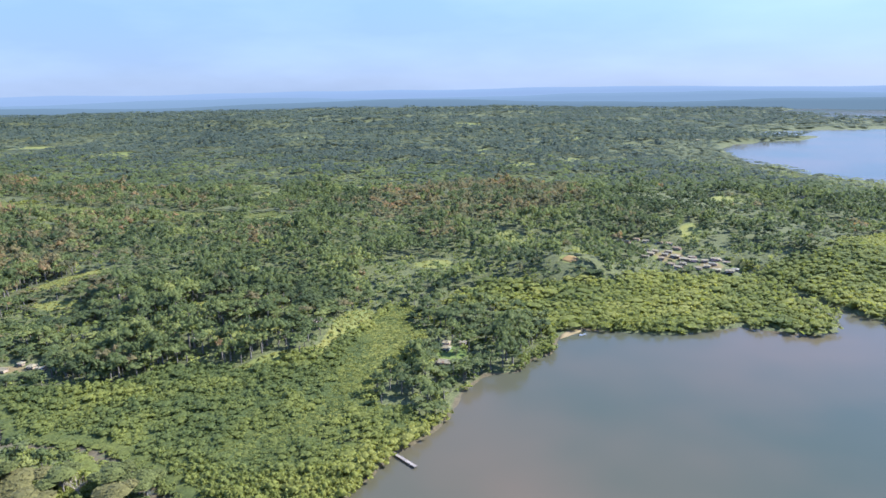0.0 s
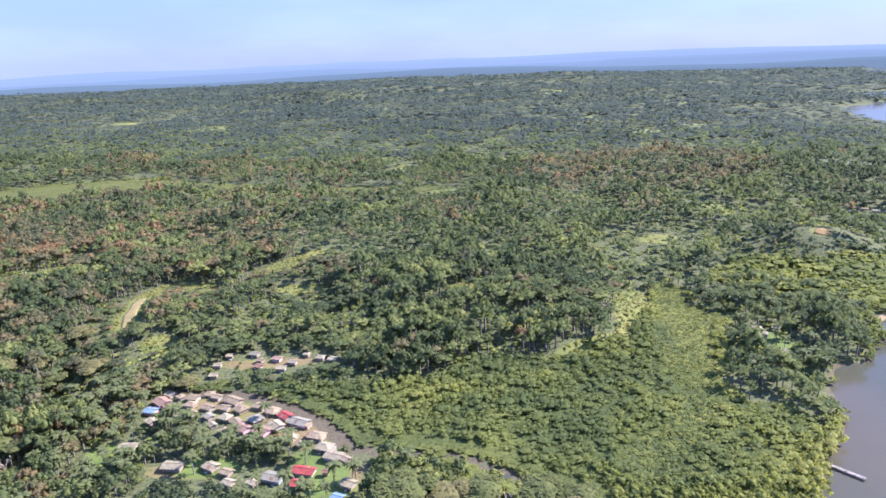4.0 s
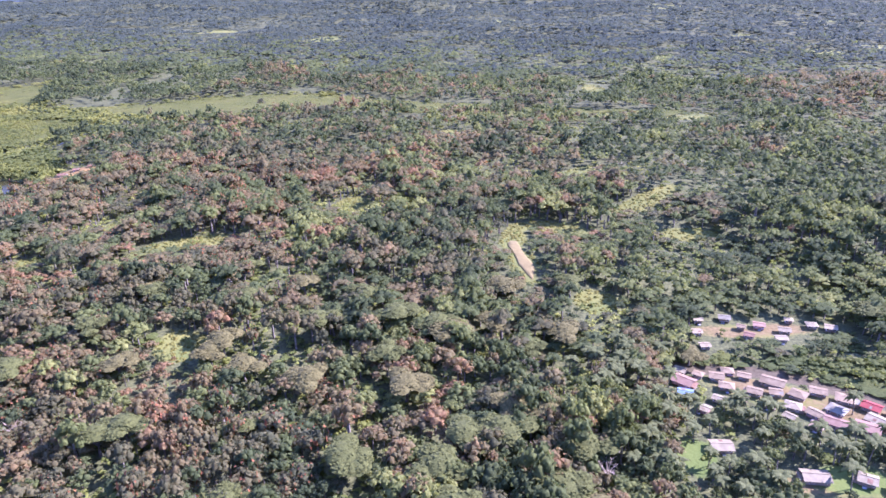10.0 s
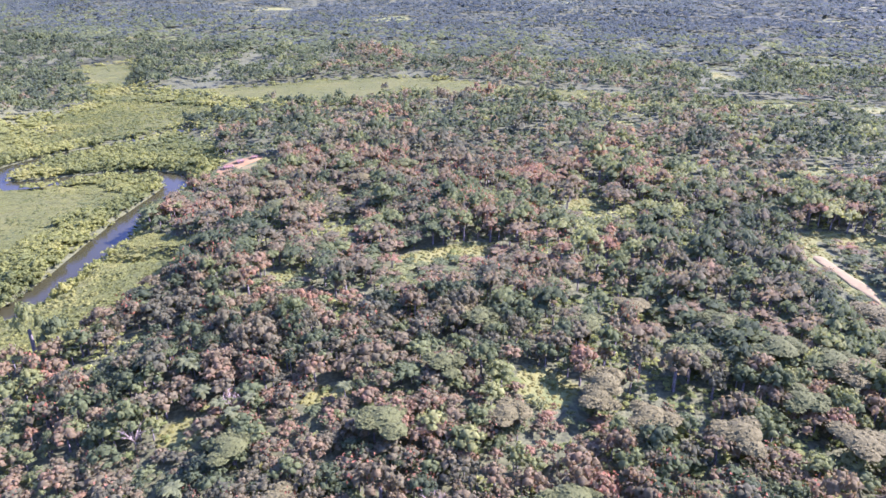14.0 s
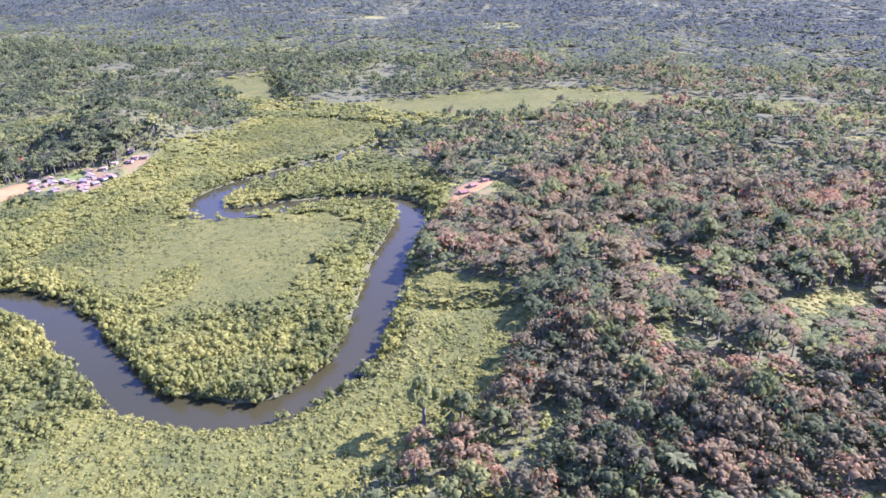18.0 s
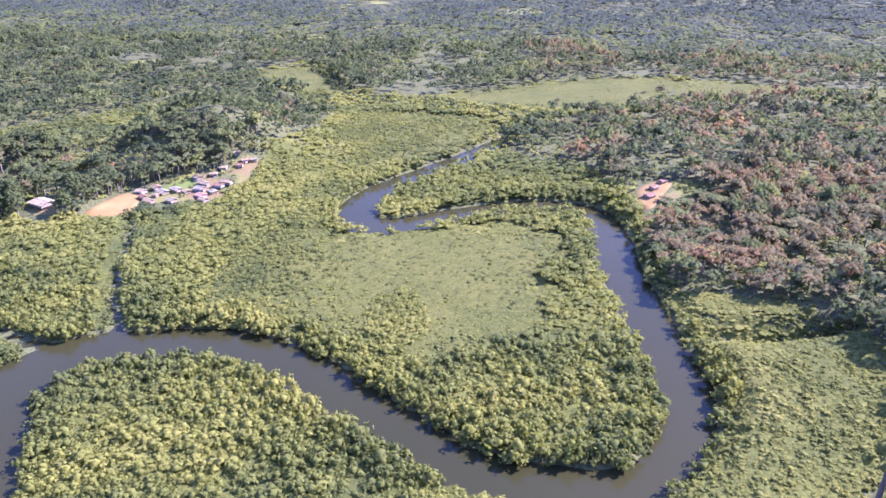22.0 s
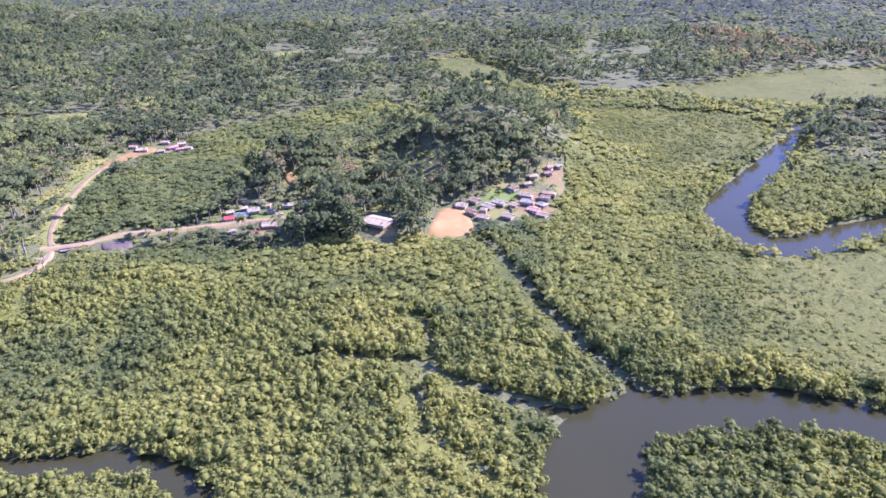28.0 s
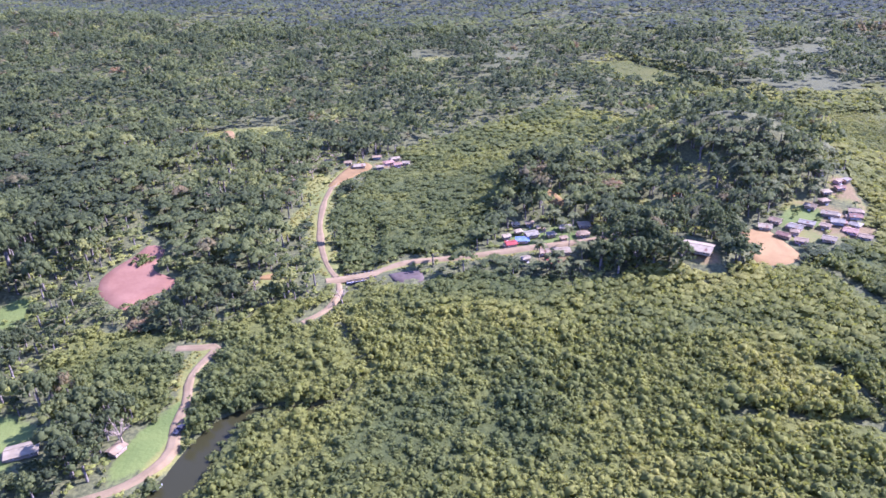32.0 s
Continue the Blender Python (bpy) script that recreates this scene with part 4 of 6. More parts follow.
CREEK_ROW = [(-247, 313.5, "t", 6.5), (-240, 308.5, "t", 7), (-245.5, 302, "g", 7), (-253.5, 300, "t", 6), (-249, 295, "p", 8.5), (-240, 292, "p", 9), (-233, 304, "r", 7), (-225.5, 299, "g", 10), (-235, 296, "w", 7.5), (-227, 287, "w", 7),
             (-216, 288.5, "t", 8), (-221.5, 282, "w", 3.5), (-211, 279.5, "w", 7.5), (-206, 272.5, "w", 8), (-201, 270, "t", 4), (-263, 297.5, "w", 4), (-256, 292.5, "t", 4.5)]
LOWER_ROW = [(-291, 280, "w", 8), (-267, 267, "w", 9.5), (-252, 266.5, "w", 6), (-245, 263, "t", 5), (-242, 256.5, "w", 4.5), (-233, 256.5, "w", 4), (-226, 259.5, "g", 9.5), (-215.5, 263.5, "r", 10.5), (-215.5, 255, "r", 6), (-197, 254, "w", 6),
             (-199.5, 246, "b", 4.5), (-207, 242, "w", 5.5), (-207, 262, "m", 2.5), (-204.5, 232, "w", 4.5)]
RIVER_VILLAGE = [(-986, 592, "w", 6.5), (-979, 598, "t", 6), (-981, 583, "m", 5.5), (-975, 577, "t", 6), (-972, 591, "g", 7), (-965.5, 595, "g", 8), (-974.5, 586, "t", 4), (-962, 578.5, "w", 6.5), (-958, 592, "t", 5), (-951.5, 604, "w", 8), (-951, 596, "g", 6.5),
                 (-938.5, 607, "t", 6), (-940.5, 601, "m", 6), (-948, 588.5, "p", 7), (-944, 582, "t", 6), (-943, 595, "g", 6), (-957.5, 611.5, "t", 6)]
RIVER_VILLAGE_NORTH = [(-949, 617, "t", 5), (-945, 625, "w", 5), (-936, 630, "m", 5), (-934.5, 636.5, "t", 4), (-929, 639, "g", 4), (-941, 643, "w", 5)]
ROAD_VILLAGE = [(-1107, 578, "r", 5.5), (-1101.5, 582, "b", 7), (-1097, 588, "g", 7), (-1109, 586, "w", 4), (-1104, 600, "w", 4), (-1097, 601, "t", 4.5), (-1103, 591, "w", 4), (-1091.5, 595, "t", 5), (-1087.5, 587.5, "g", 4.5), (-1080, 595, "g", 6.5), (-1070.5, 598, "w", 6.5),
                (-1072, 587.5, "t", 6), (-1082, 583, "t", 3.5), (-1092, 568.5, "t", 5), (-1084, 569.5, "w", 8), (-1089, 558, "r", 5), (-1101, 562, "w", 4)]
NORTH_HAMLET = [(-1197, 687, "w", 8), (-1205, 692, "t", 5), (-1189, 706, "t", 6), (-1177, 704, "w", 6), (-1180, 696, "p", 7), (-1174, 692, "p", 5), (-1169, 696, "w", 5), (-1184, 686, "w", 5), (-1218, 693, "w", 4)]
BAY_VILLAGE = [(158, 616, "w", 6), (164, 613, "w", 6), (174, 619, "t", 6), (180, 613, "w", 6), (190, 611, "w", 8), (199, 606, "t", 6), (172, 588, "w", 6), (169, 572, "w", 6), (175, 579, "w", 7), (181, 585, "w", 6), (186, 576, "g", 6), (192, 583, "w", 6), (201, 592, "t", 7),
               (193, 571, "w", 8), (198, 563, "w", 7), (205, 566, "w", 6), (187, 543, "w", 7)]
BAY_VILLAGE_SOUTH = [(184, 551, "t", 6), (194, 552, "w", 6), (201, 538, "w", 7), (212, 555, "w", 6), (209, 541, "w", 6), (222, 558, "w", 8), (229, 553, "w", 7), (213, 531, "w", 7), (221, 526, "w", 8), (228, 532, "g", 6), (204, 558, "w", 6), (166, 594, "t", 5), (180, 566, "t", 6), (215, 546, "g", 6)]
SPIT_HOUSES = [(0, 392, "w", 5), (10, 392, "w", 4.5), (0, 384, "w", 5), (-1, 363, "w", 8)]
CAPE_HOUSES = [(540, 1610, "w", 9), (560, 1600, "w", 9), (582, 1618, "w", 10), (700, 1770, "w", 10), (640, 1780, "w", 9), (540, 1720, "w", 9), (430, 806, "w", 7), (420, 812, "t", 7), (452, 815, "w", 6), (350, 1330, "w", 8), (-40, 1750, "w", 9), (-1170, 1500, "w", 9)]

VILLAGES = [(UPPER_ROW, -10, "houses above the creek"), (MAIN_ROWS, -24, "houses of the creek village"), (CREEK_ROW, -32, "houses along the creek"), (LOWER_ROW, -14, "houses below the creek village"), (RIVER_VILLAGE, -28, "houses of the river village"),
            (RIVER_VILLAGE_NORTH, 20, "houses of the river village"), (ROAD_VILLAGE, 15, "houses along the road"), (NORTH_HAMLET, 10, "houses of the northern hamlet"), (BAY_VILLAGE, -30, "houses of the bay village"), (BAY_VILLAGE_SOUTH, -25, "houses of the bay village"),
            (SPIT_HOUSES, -20, "houses under the palms"), (CAPE_HOUSES, 0, "lone houses far off")]
for rows, turn, group in VILLAGES:
    far = "bay" in group or "far off" in group
    for hx, hy, roof, L in rows:
        jig = random.Random(int(hx * 7 + hy)).uniform(-16, 16)
        wall = {"r": "w", "p": "p"}.get(roof)
        house(hx, hy, roof, L * (0.66 if "above" in group else 0.75 if "creek" in group or far else 0.80), turn + jig, wall, group, stilts=0.3, W=L * 0.42 if roof == "r" and L > 8 else None, hip=(int(hx + hy) % 4 == 0) and L < 9, state="beside the creek" if "along the creek" in group else "by the dirt road" if "road" in group else "")
        HOUSES.append((hx, hy, L * 0.62 + (1.2 if not far else 0.5)))
        if rows in (LOWER_ROW, UPPER_ROW):
            HOUSES.append((hx + 6, hy + 2.2, 3.6))

# the great hall, the barn by the lawn and the ruined red shelters on the river bank
house(-1027, 558, "w", 12, -28, "w", "", stilts=0.1, W=9.0, pitch=0.2, name="meeting_hall", state="on a knoll between dark trees")
HOUSES.append((-1026, 559, 10))
HOUSES.append((-1024, 550, 7))
house(-1258.5, 435.5, "w", 8.5, 26, "w", "", stilts=0.2, W=5.4, name="barn", state="on an open mown lawn")
HOUSES.append((-1259, 436, 9))
house(-1229, 436, "t", 4.2, 70, "t", "", stilts=0.2, W=3.2, name="shelter", state="under a pale tree by the road")
for hx, hy, L in ((-684, 570, 5), (-679, 581, 4), (-672, 590, 3.5)):
    house(hx, hy, "m", L, 35, "t", "sheds on the red river bank", stilts=0.2, name="shed", state="on bare red earth")
    HOUSES.append((hx, hy, 6))


def ribbon(name, points, width, material, label, category, lift=0.3, kind="structure", verge=1.5):
    """A road: a slightly raised, crowned strip with shoulders that run into the ground."""
    p = np.array(smooth([(q[0], q[1]) for q in points], 4.0))
    d = np.gradient(p, axis=0)
    n = np.stack([-d[:, 1], d[:, 0]], 1) / np.hypot(d[:, 0], d[:, 1])[:, None]
    wob = (1 + 0.5 * (lattice(p[:, 0], p[:, 1], 9, 2) - 0.5))[:, None]
    ring = []
    z0 = land(p[:, 0], p[:, 1])
    z0 = np.maximum(z0, 0.9)
    z0 = np.convolve(np.pad(z0, 3, "edge"), np.ones(7) / 7, "valid")
    for u, dz in ((-0.85, -1.2), (-0.5, 0.0), (-0.2, 0.06), (0.0, 0.0), (0.2, 0.06), (0.5, 0.0), (0.85, -1.2)):
        q = p + n * width * u * wob
        ring.append(np.stack([q[:, 0], q[:, 1], z0 + lift + dz], 1))
    k, m = len(ring), len(p)
    v = np.stack(ring, 1).reshape(-1, 3)
    i = (np.arange(m - 1)[:, None] * k + np.arange(k - 1)[None]).ravel()
    f = np.stack([i, i + k, i + k + 1, i + 1], 1)
    ROADS.append([(a, b, width * 0.5 + verge) for a, b in p])
    return tagged(new(name, mesh_of(name, v, f, material, None, True)), label, category, kind=kind)


ribbon("road", [(-1195, 694), (-1204, 676), (-1207, 640), (-1204, 607), (-1198, 579), (-1190, 556), (-1184, 546)], 2.7, M_ROAD, "pale orange dirt road running north to a hamlet", "road")
ribbon("road", [(-1188, 543), (-1180, 546), (-1169, 550), (-1155, 560), (-1134, 565), (-1114, 571), (-1092, 577), (-1069, 582), (-1050, 588)], 2.9, M_ROAD, "straight pale dirt road across the mangroves", "road", 0.9, verge=2.4)
ribbon("road", [(-1184, 546), (-1181, 536), (-1184, 521), (-1191, 511)], 2.0, M_ROAD, "narrow dirt road half hidden under trees", "road")
ribbon("road", [(-1234, 492), (-1224, 493), (-1219, 493), (-1222, 476), (-1218, 461), (-1217, 450), (-1214, 439), (-1216, 430), (-1221, 423), (-1230, 417), (-1250, 408), (-1290, 400)], 2.7, M_ROAD, "pink-brown dirt road bending beside a creek", "road")


def field(name, points, material, label, category, ragged=1.5):
    """A bare patch: a thin ragged slab laid on levelled ground."""
    p = np.array([(q[0], q[1]) for q in smooth(points + points[:1], 2.0)])[:-1]
    c = p.mean(0)
    k = 1 + ragged * 0.05 * (fractal(p[:, 0], p[:, 1], 5, 4) - 0.5)
    p = c + (p - c) * k[:, None]
    rings = []
    for s, dz in ((1.06, -0.6), (1.0, 0.10), (0.7, 0.20), (0.35, 0.22)):
        q = c + (p - c) * s
        rings.append(np.stack([q[:, 0], q[:, 1], land(q[:, 0], q[:, 1]) + dz + 0.25], 1))
    n = len(p)
    v = np.concatenate(rings + [np.array([[c[0], c[1], land_at(*c) + 0.45]])])
    f = []
    for r_ in range(3):
        for i in range(n):
            j = (i + 1) % n
            f += [(r_ * n + i, r_ * n + j, (r_ + 1) * n + j), (r_ * n + i, (r_ + 1) * n + j, (r_ + 1) * n + i)]
    f += [(3 * n + i, 3 * n + (i + 1) % n, 4 * n) for i in range(n)]
    FIELDS.append([(q[0], q[1]) for q in p[::2]])
    return tagged(new(name, mesh_of(name, v, f, material, None, True)), label, category, kind="structure")


field("playing_field", [(-998, 588), (-993, 591), (-987, 591), (-984, 586), (-982, 577), (-980, 567), (-983, 560), (-990, 556), (-998, 554), (-1003, 556), (-1002, 563), (-1000, 576)], M_SOIL, "bare orange earth playing field beside the village", "field")
field("clay_pit", [(-1273, 519), (-1280, 526), (-1282, 537), (-1276, 550), (-1273, 560), (-1266, 560), (-1264, 552), (-1264, 543), (-1253, 537), (-1250, 532), (-1257, 525), (-1261, 519), (-1264, 514)], M_REDSOIL, "freshly cleared bare red earth among trees", "field")
field("earth_yard", [(-1202, 693), (-1193, 696), (-1190, 686), (-1197, 672), (-1204, 655), (-1209, 652), (-1206, 676)], M_SOIL, "orange earth yard by the hamlet", "field")
field("earth_bank", [(-693, 560), (-692, 572), (-686, 584), (-672, 595), (-667, 589), (-677, 571), (-686, 556)], M_SOIL, "bare red-brown earth at the river bend", "field")
field("dark_earth_patch", [(-1161, 549), (-1154, 552), (-1147, 553), (-1146, 546), (-1152, 543), (-1158, 544)], M_DARKSOIL, "bare dark brown earth beside the road", "field", 6.0)
field("roadside_cutting", [(-1219, 541), (-1214, 545), (-1207, 547), (-1206, 543), (-1213, 541)], M_SOIL, "scraped orange earth under the trees", "field")
field("earth_slope", [(-1091, 632), (-1085, 630), (-1078, 622), (-1081, 618), (-1086, 622)], M_SOIL, "bare yellow earth slope on a wooded knoll", "field")
field("worn_slope", [(-346, 389), (-351, 400), (-354, 414), (-357, 430), (-353, 434), (-349, 416), (-345, 402)], M_STRAW, "worn yellow-brown earth slope among grass", "field", 6.0)
field("slip_scar", [(-1306, 756), (-1300, 757), (-1285, 720), (-1290, 718)], M_SOIL, "bare brown scar on a wooded slope", "field")
field("earth_knoll", [(90, 527), (97, 536), (104, 529), (98, 522)], M_SOIL, "bare brown knoll among trees", "field")
field("sand_spit", [(66, 390), (71, 407), (82, 416), (87, 415), (78, 407), (73, 397)], M_ROAD, "pale narrow beach at the water", "beach")


def bridge():
    th = empty("bridge", -1174, 548.3, 2.0, 19)
    tagged(th, "short concrete road bridge with dark rails over a creek", "bridge")
    part("deck", boxes((-6.5, 6.5, -3.3, 3.3, -0.15, 0.08)), M_CONCRETE, th)
    for s in (-1, 1):
        # girder sides painted dark for the shadow under the deck
        part("girder", boxes((-6.5, 6.5, s * 3.45 - 0.13, s * 3.45 + 0.13, -1.3, 0.1)), M_DARKPAINT, th)
        rail = part("rail", boxes((-6.5, 6.5, s * 3.2 - 0.09, s * 3.2 + 0.09, 0.95, 1.25)), M_DARKPAINT, th)
        for k in range(8):
            part("post", boxes((-6.4 + 1.8 * k, -6.1 + 1.8 * k, s * 3.2 - 0.12, s * 3.2 + 0.12, 0.08, 0.95)), M_CONCRETE, rail)
        part("pier", boxes((s * 3 - 0.4, s * 3 + 0.4, -3, 3, -4.5, -0.15)), M_CONCRETE, th)


bridge()


def jetty():
    th = empty("jetty", -24, 270, 0.0, -48)
    tagged(th, "narrow grey timber jetty over the shallows", "jetty")
    for k in range(26):
        part("plank", boxes((k * 0.62, k * 0.62 + 0.55, -0.75, 0.75, 0.75, 0.83)), M_TIMBER, th)
    for s in (-1, 1):
        part("beam", boxes((0, 16.1, s * 0.55 - 0.07, s * 0.55 + 0.07, 0.6, 0.75)), M_TIMBER, th)
        for k in range(6):
            part("post", boxes((0.3 + k * 3.05, 0.5 + k * 3.05, s * 0.72 - 0.09, s * 0.72 + 0.09, -2.2, 1.2)), M_TIMBER, th)


jetty()


def hull(name, x, y, yaw, L, label, material):
    """An open skiff: a lofted shell with thwarts."""
    th = empty(name, x, y, 0.0, yaw)
    tagged(th, label, "boat")
    bm = bmesh.new()
    rows = []
    for t in (0, 0.15, 0.4, 0.7, 0.9, 1.0):
        w = 0.16 * L * (1 - max(0, (t - 0.35) / 0.65) ** 2.2) + 0.02
        sx = (t - 0.5) * L
        lift = 0.12 + 0.25 * t ** 3
        rows.append([bm.verts.new(p) for p in ((sx, -w, 0.45 + lift), (sx, -w * 0.8, 0.0), (sx, 0, -0.12 + 0.2 * t ** 4), (sx, w * 0.8, 0.0), (sx, w, 0.45 + lift))])
    for a_, b_ in zip(rows, rows[1:]):
        for i in range(4):
            bm.faces.new([a_[i], b_[i], b_[i + 1], a_[i + 1]])
    bm.faces.new(rows[0])
    bmesh.ops.solidify(bm, geom=bm.faces[:], thickness=0.06)
    part("shell", bm, material, th)
    for k in (-0.25, 0.05, 0.3):
        part("thwart", boxes((k * L - 0.15, k * L + 0.15, -0.12 * L, 0.12 * L, 0.38, 0.43)), M_TIMBER, th)
    part("outboard_motor", boxes((-0.5 * L - 0.35, -0.5 * L, -0.15, 0.15, 0.3, 0.95), (-0.5 * L - 0.25, -0.5 * L - 0.1, -0.06, 0.06, -0.4, 0.3)), M_DARKPAINT, th)


hull("skiff", -1212, 424, 45, 3.2, "small white open boat on the dark creek", M_WHITEPAINT)
hull("skiff", 84, 408, 20, 4.5, "small white open boat off the beach", M_WHITEPAINT)


def pickup(x, y, yaw, material, label):
    """A small pick-up with cab, bed and wheels."""
    th = empty("pickup_truck", x, y, land_at(x, y) + 0.3, yaw)
    tagged(th, label, "car")
    part("body", boxes((-2.3, 2.3, -0.85, 0.85, 0.45, 0.95)), material, th)
    bm = boxes((-0.3, 1.3, -0.78, 0.78, 0.95, 1.6))
    for v in bm.verts:
        if v.co.z > 1.5:
            v.co.x = 0.5 + (v.co.x - 0.5) * 0.72
            v.co.y *= 0.86
    part("cab", bm, material, th)
    part("windscreen", boxes((1.16, 1.22, -0.62, 0.62, 1.02, 1.5)), M_GLASS, th)
    for s in (-1, 1):
        part("bed_side", boxes((-2.3, -0.35, s * 0.8 - 0.04, s * 0.8 + 0.04, 0.95, 1.3)), material, th)
        for wx_ in (-1.4, 1.45):
            bm = bmesh.new()
            bmesh.ops.create_cone(bm, cap_ends=True, segments=14, radius1=0.34, radius2=0.34, depth=0.22, matrix=Matrix.Translation((wx_, s * 0.82, 0.34)) @ Matrix.Rotation(radians(90), 4, "X"))
            wh = part("wheel", bm, M_DARKPAINT, th)
            bm = bmesh.new()
            bmesh.ops.create_cone(bm, cap_ends=True, segments=10, radius1=0.18, radius2=0.18, depth=0.24, matrix=Matrix.Translation((wx_, s * 0.83, 0.34)) @ Matrix.Rotation(radians(90), 4, "X"))
            part("rim", bm, M_CONCRETE, wh)


pickup(-1214.5, 447, 80, M_DARKPAINT, "dark pick-up truck driving on the dirt road")

# ---- planting ----
TREE_NEAR = [crown(100 + k, 9, 1.0, 0.4, 1.0, 10, 0.125, 0.45) for k in range(8)]
TREE_MID = [crown(140 + k, 7, 1.0, 0.42, 1.0, 5, 0.16, 0.42, 1) for k in range(6)]
TREE_FAR = [crown(160 + k, 4, 1.0, 0.4, 1.0, 3, 0.26, 0.42, 1) for k in range(6)]
LUMP = [crown(180 + k, 2, 1.0, 0.1, 1.0, 2, 0.3, 0.8, 1) for k in range(5)]
TREE_FAR_WIDE = [crown(190 + k, 3, 1.0, 0.2, 1.0, 1, 0.28, 0.6, 1) for k in range(5)]
BUSH_NEAR = [crown(200 + k, 4, 1.0, 0.0, 1.0, 8, 0.2, 0.62) for k in range(8)]
BUSH_MID = [crown(220 + k, 3, 1.0, 0.0, 1.0, 5, 0.22, 0.6, 1) for k in range(6)]
BUSH_FAR = [crown(240 + k, 3, 1.0, 0.0, 1.0, 2, 0.3, 0.6, 1) for k in range(5)]
TUFT = [clump(np.random.default_rng(300 + k), np.array([0, 0, 0.1]), 0.8, 3, 0.3, 0.8, sides=4) for k in range(5)]
TRUNK = [taper([(0, 0, -0.1), (0, 0, 0.6)], [0.05, 0.035], 4)]


def reach(x, y):
    """Metres beside the flight, wavering, to part near growth from far."""
    d = depth(x, y)
    return d + 0.25 * np.clip(d - 180, 0, 600) * (fractal(x, y, 60, 61) - 0.5)


def cover(x, y):
    """Which growth stands at a place: 0 woods, 1 mangrove, 2 swamp grass, 3 flowering woods, 4 palm grove, 5 open."""
    z = np.zeros(len(x), int)
    jx, jy = x + 36 * (fractal(x, y, 40, 21) - 0.5), y + 36 * (fractal(x, y, 40, 22) - 0.5)
    z[inside(TULIPS, jx, jy) | inside(TULIPS_EAST, jx, jy)] = 3
    z[inside(LOW_EAST, jx, jy) | inside(LOW_WEST, jx, jy) | inside(LOW_NORTH, jx, jy)] = 1
    for s in SWAMPS:
        z[shore(s, x, y) + 26 * (fractal(x, y, 32, 23) - 0.5) + 16 * (lattice(x, y, 9, 24) - 0.5) < 2] = 2
    z[inside(PALM_SPIT, jx, jy)] = 4
    z[blob(CLEARINGS + CLEARINGS_FAR, x, y) > 0.45] = 5
    z[inside(SCRUB, x, y)] = 7
    for line, w in zip(VERGES, (6.0, 4.0, 5.0)):
        z[to_line(line, x, y)[0] < w + 3 * (lattice(x, y, 7, 8) - 0.5)] = 5
    z[blob(LAWNS, x, y) > 0.45] = 6
    z[blob(VILLAGE_GROUND, x, y) > 0.35] = 6
    return z


def swamp_depth(x, y):
    """Metres in from the edge of the swamps."""
    return -np.minimum.reduce([shore(s, x, y) for s in SWAMPS])


def narrow(x, y):
    """Metres to the edge of the nearest narrow channel."""
    return np.minimum.reduce([np.subtract(*to_line(s, x, y)) for s in (CANAL, SIDE_CREEK, GULLY_NORTH, GULLY_SOUTH)])


def in_front(x, y, tall):
    """True where a plant of that height would stand close before a house, road, field or clearing."""
    hit = np.zeros(len(x), bool)
    for u, v in ((0.1, 0.7), (0.15, 1.6), (-0.45, 0.7), (-0.8, 1.5), (0.1, 2.2)):
        qx, qy = x + u * tall, y + v * tall
        hit |= ~free_of(qx, qy, -1.0) | (blob(CLEARINGS + LAWNS + VILLAGE_GROUND, qx, qy) > 0.5)
    for u, v in ((0.2, 3.0), (-0.7, 2.4), (0.9, 2.4)):
        hit |= blob(CLEARINGS, x + u * tall, y + v * tall) > 0.55
    return hit


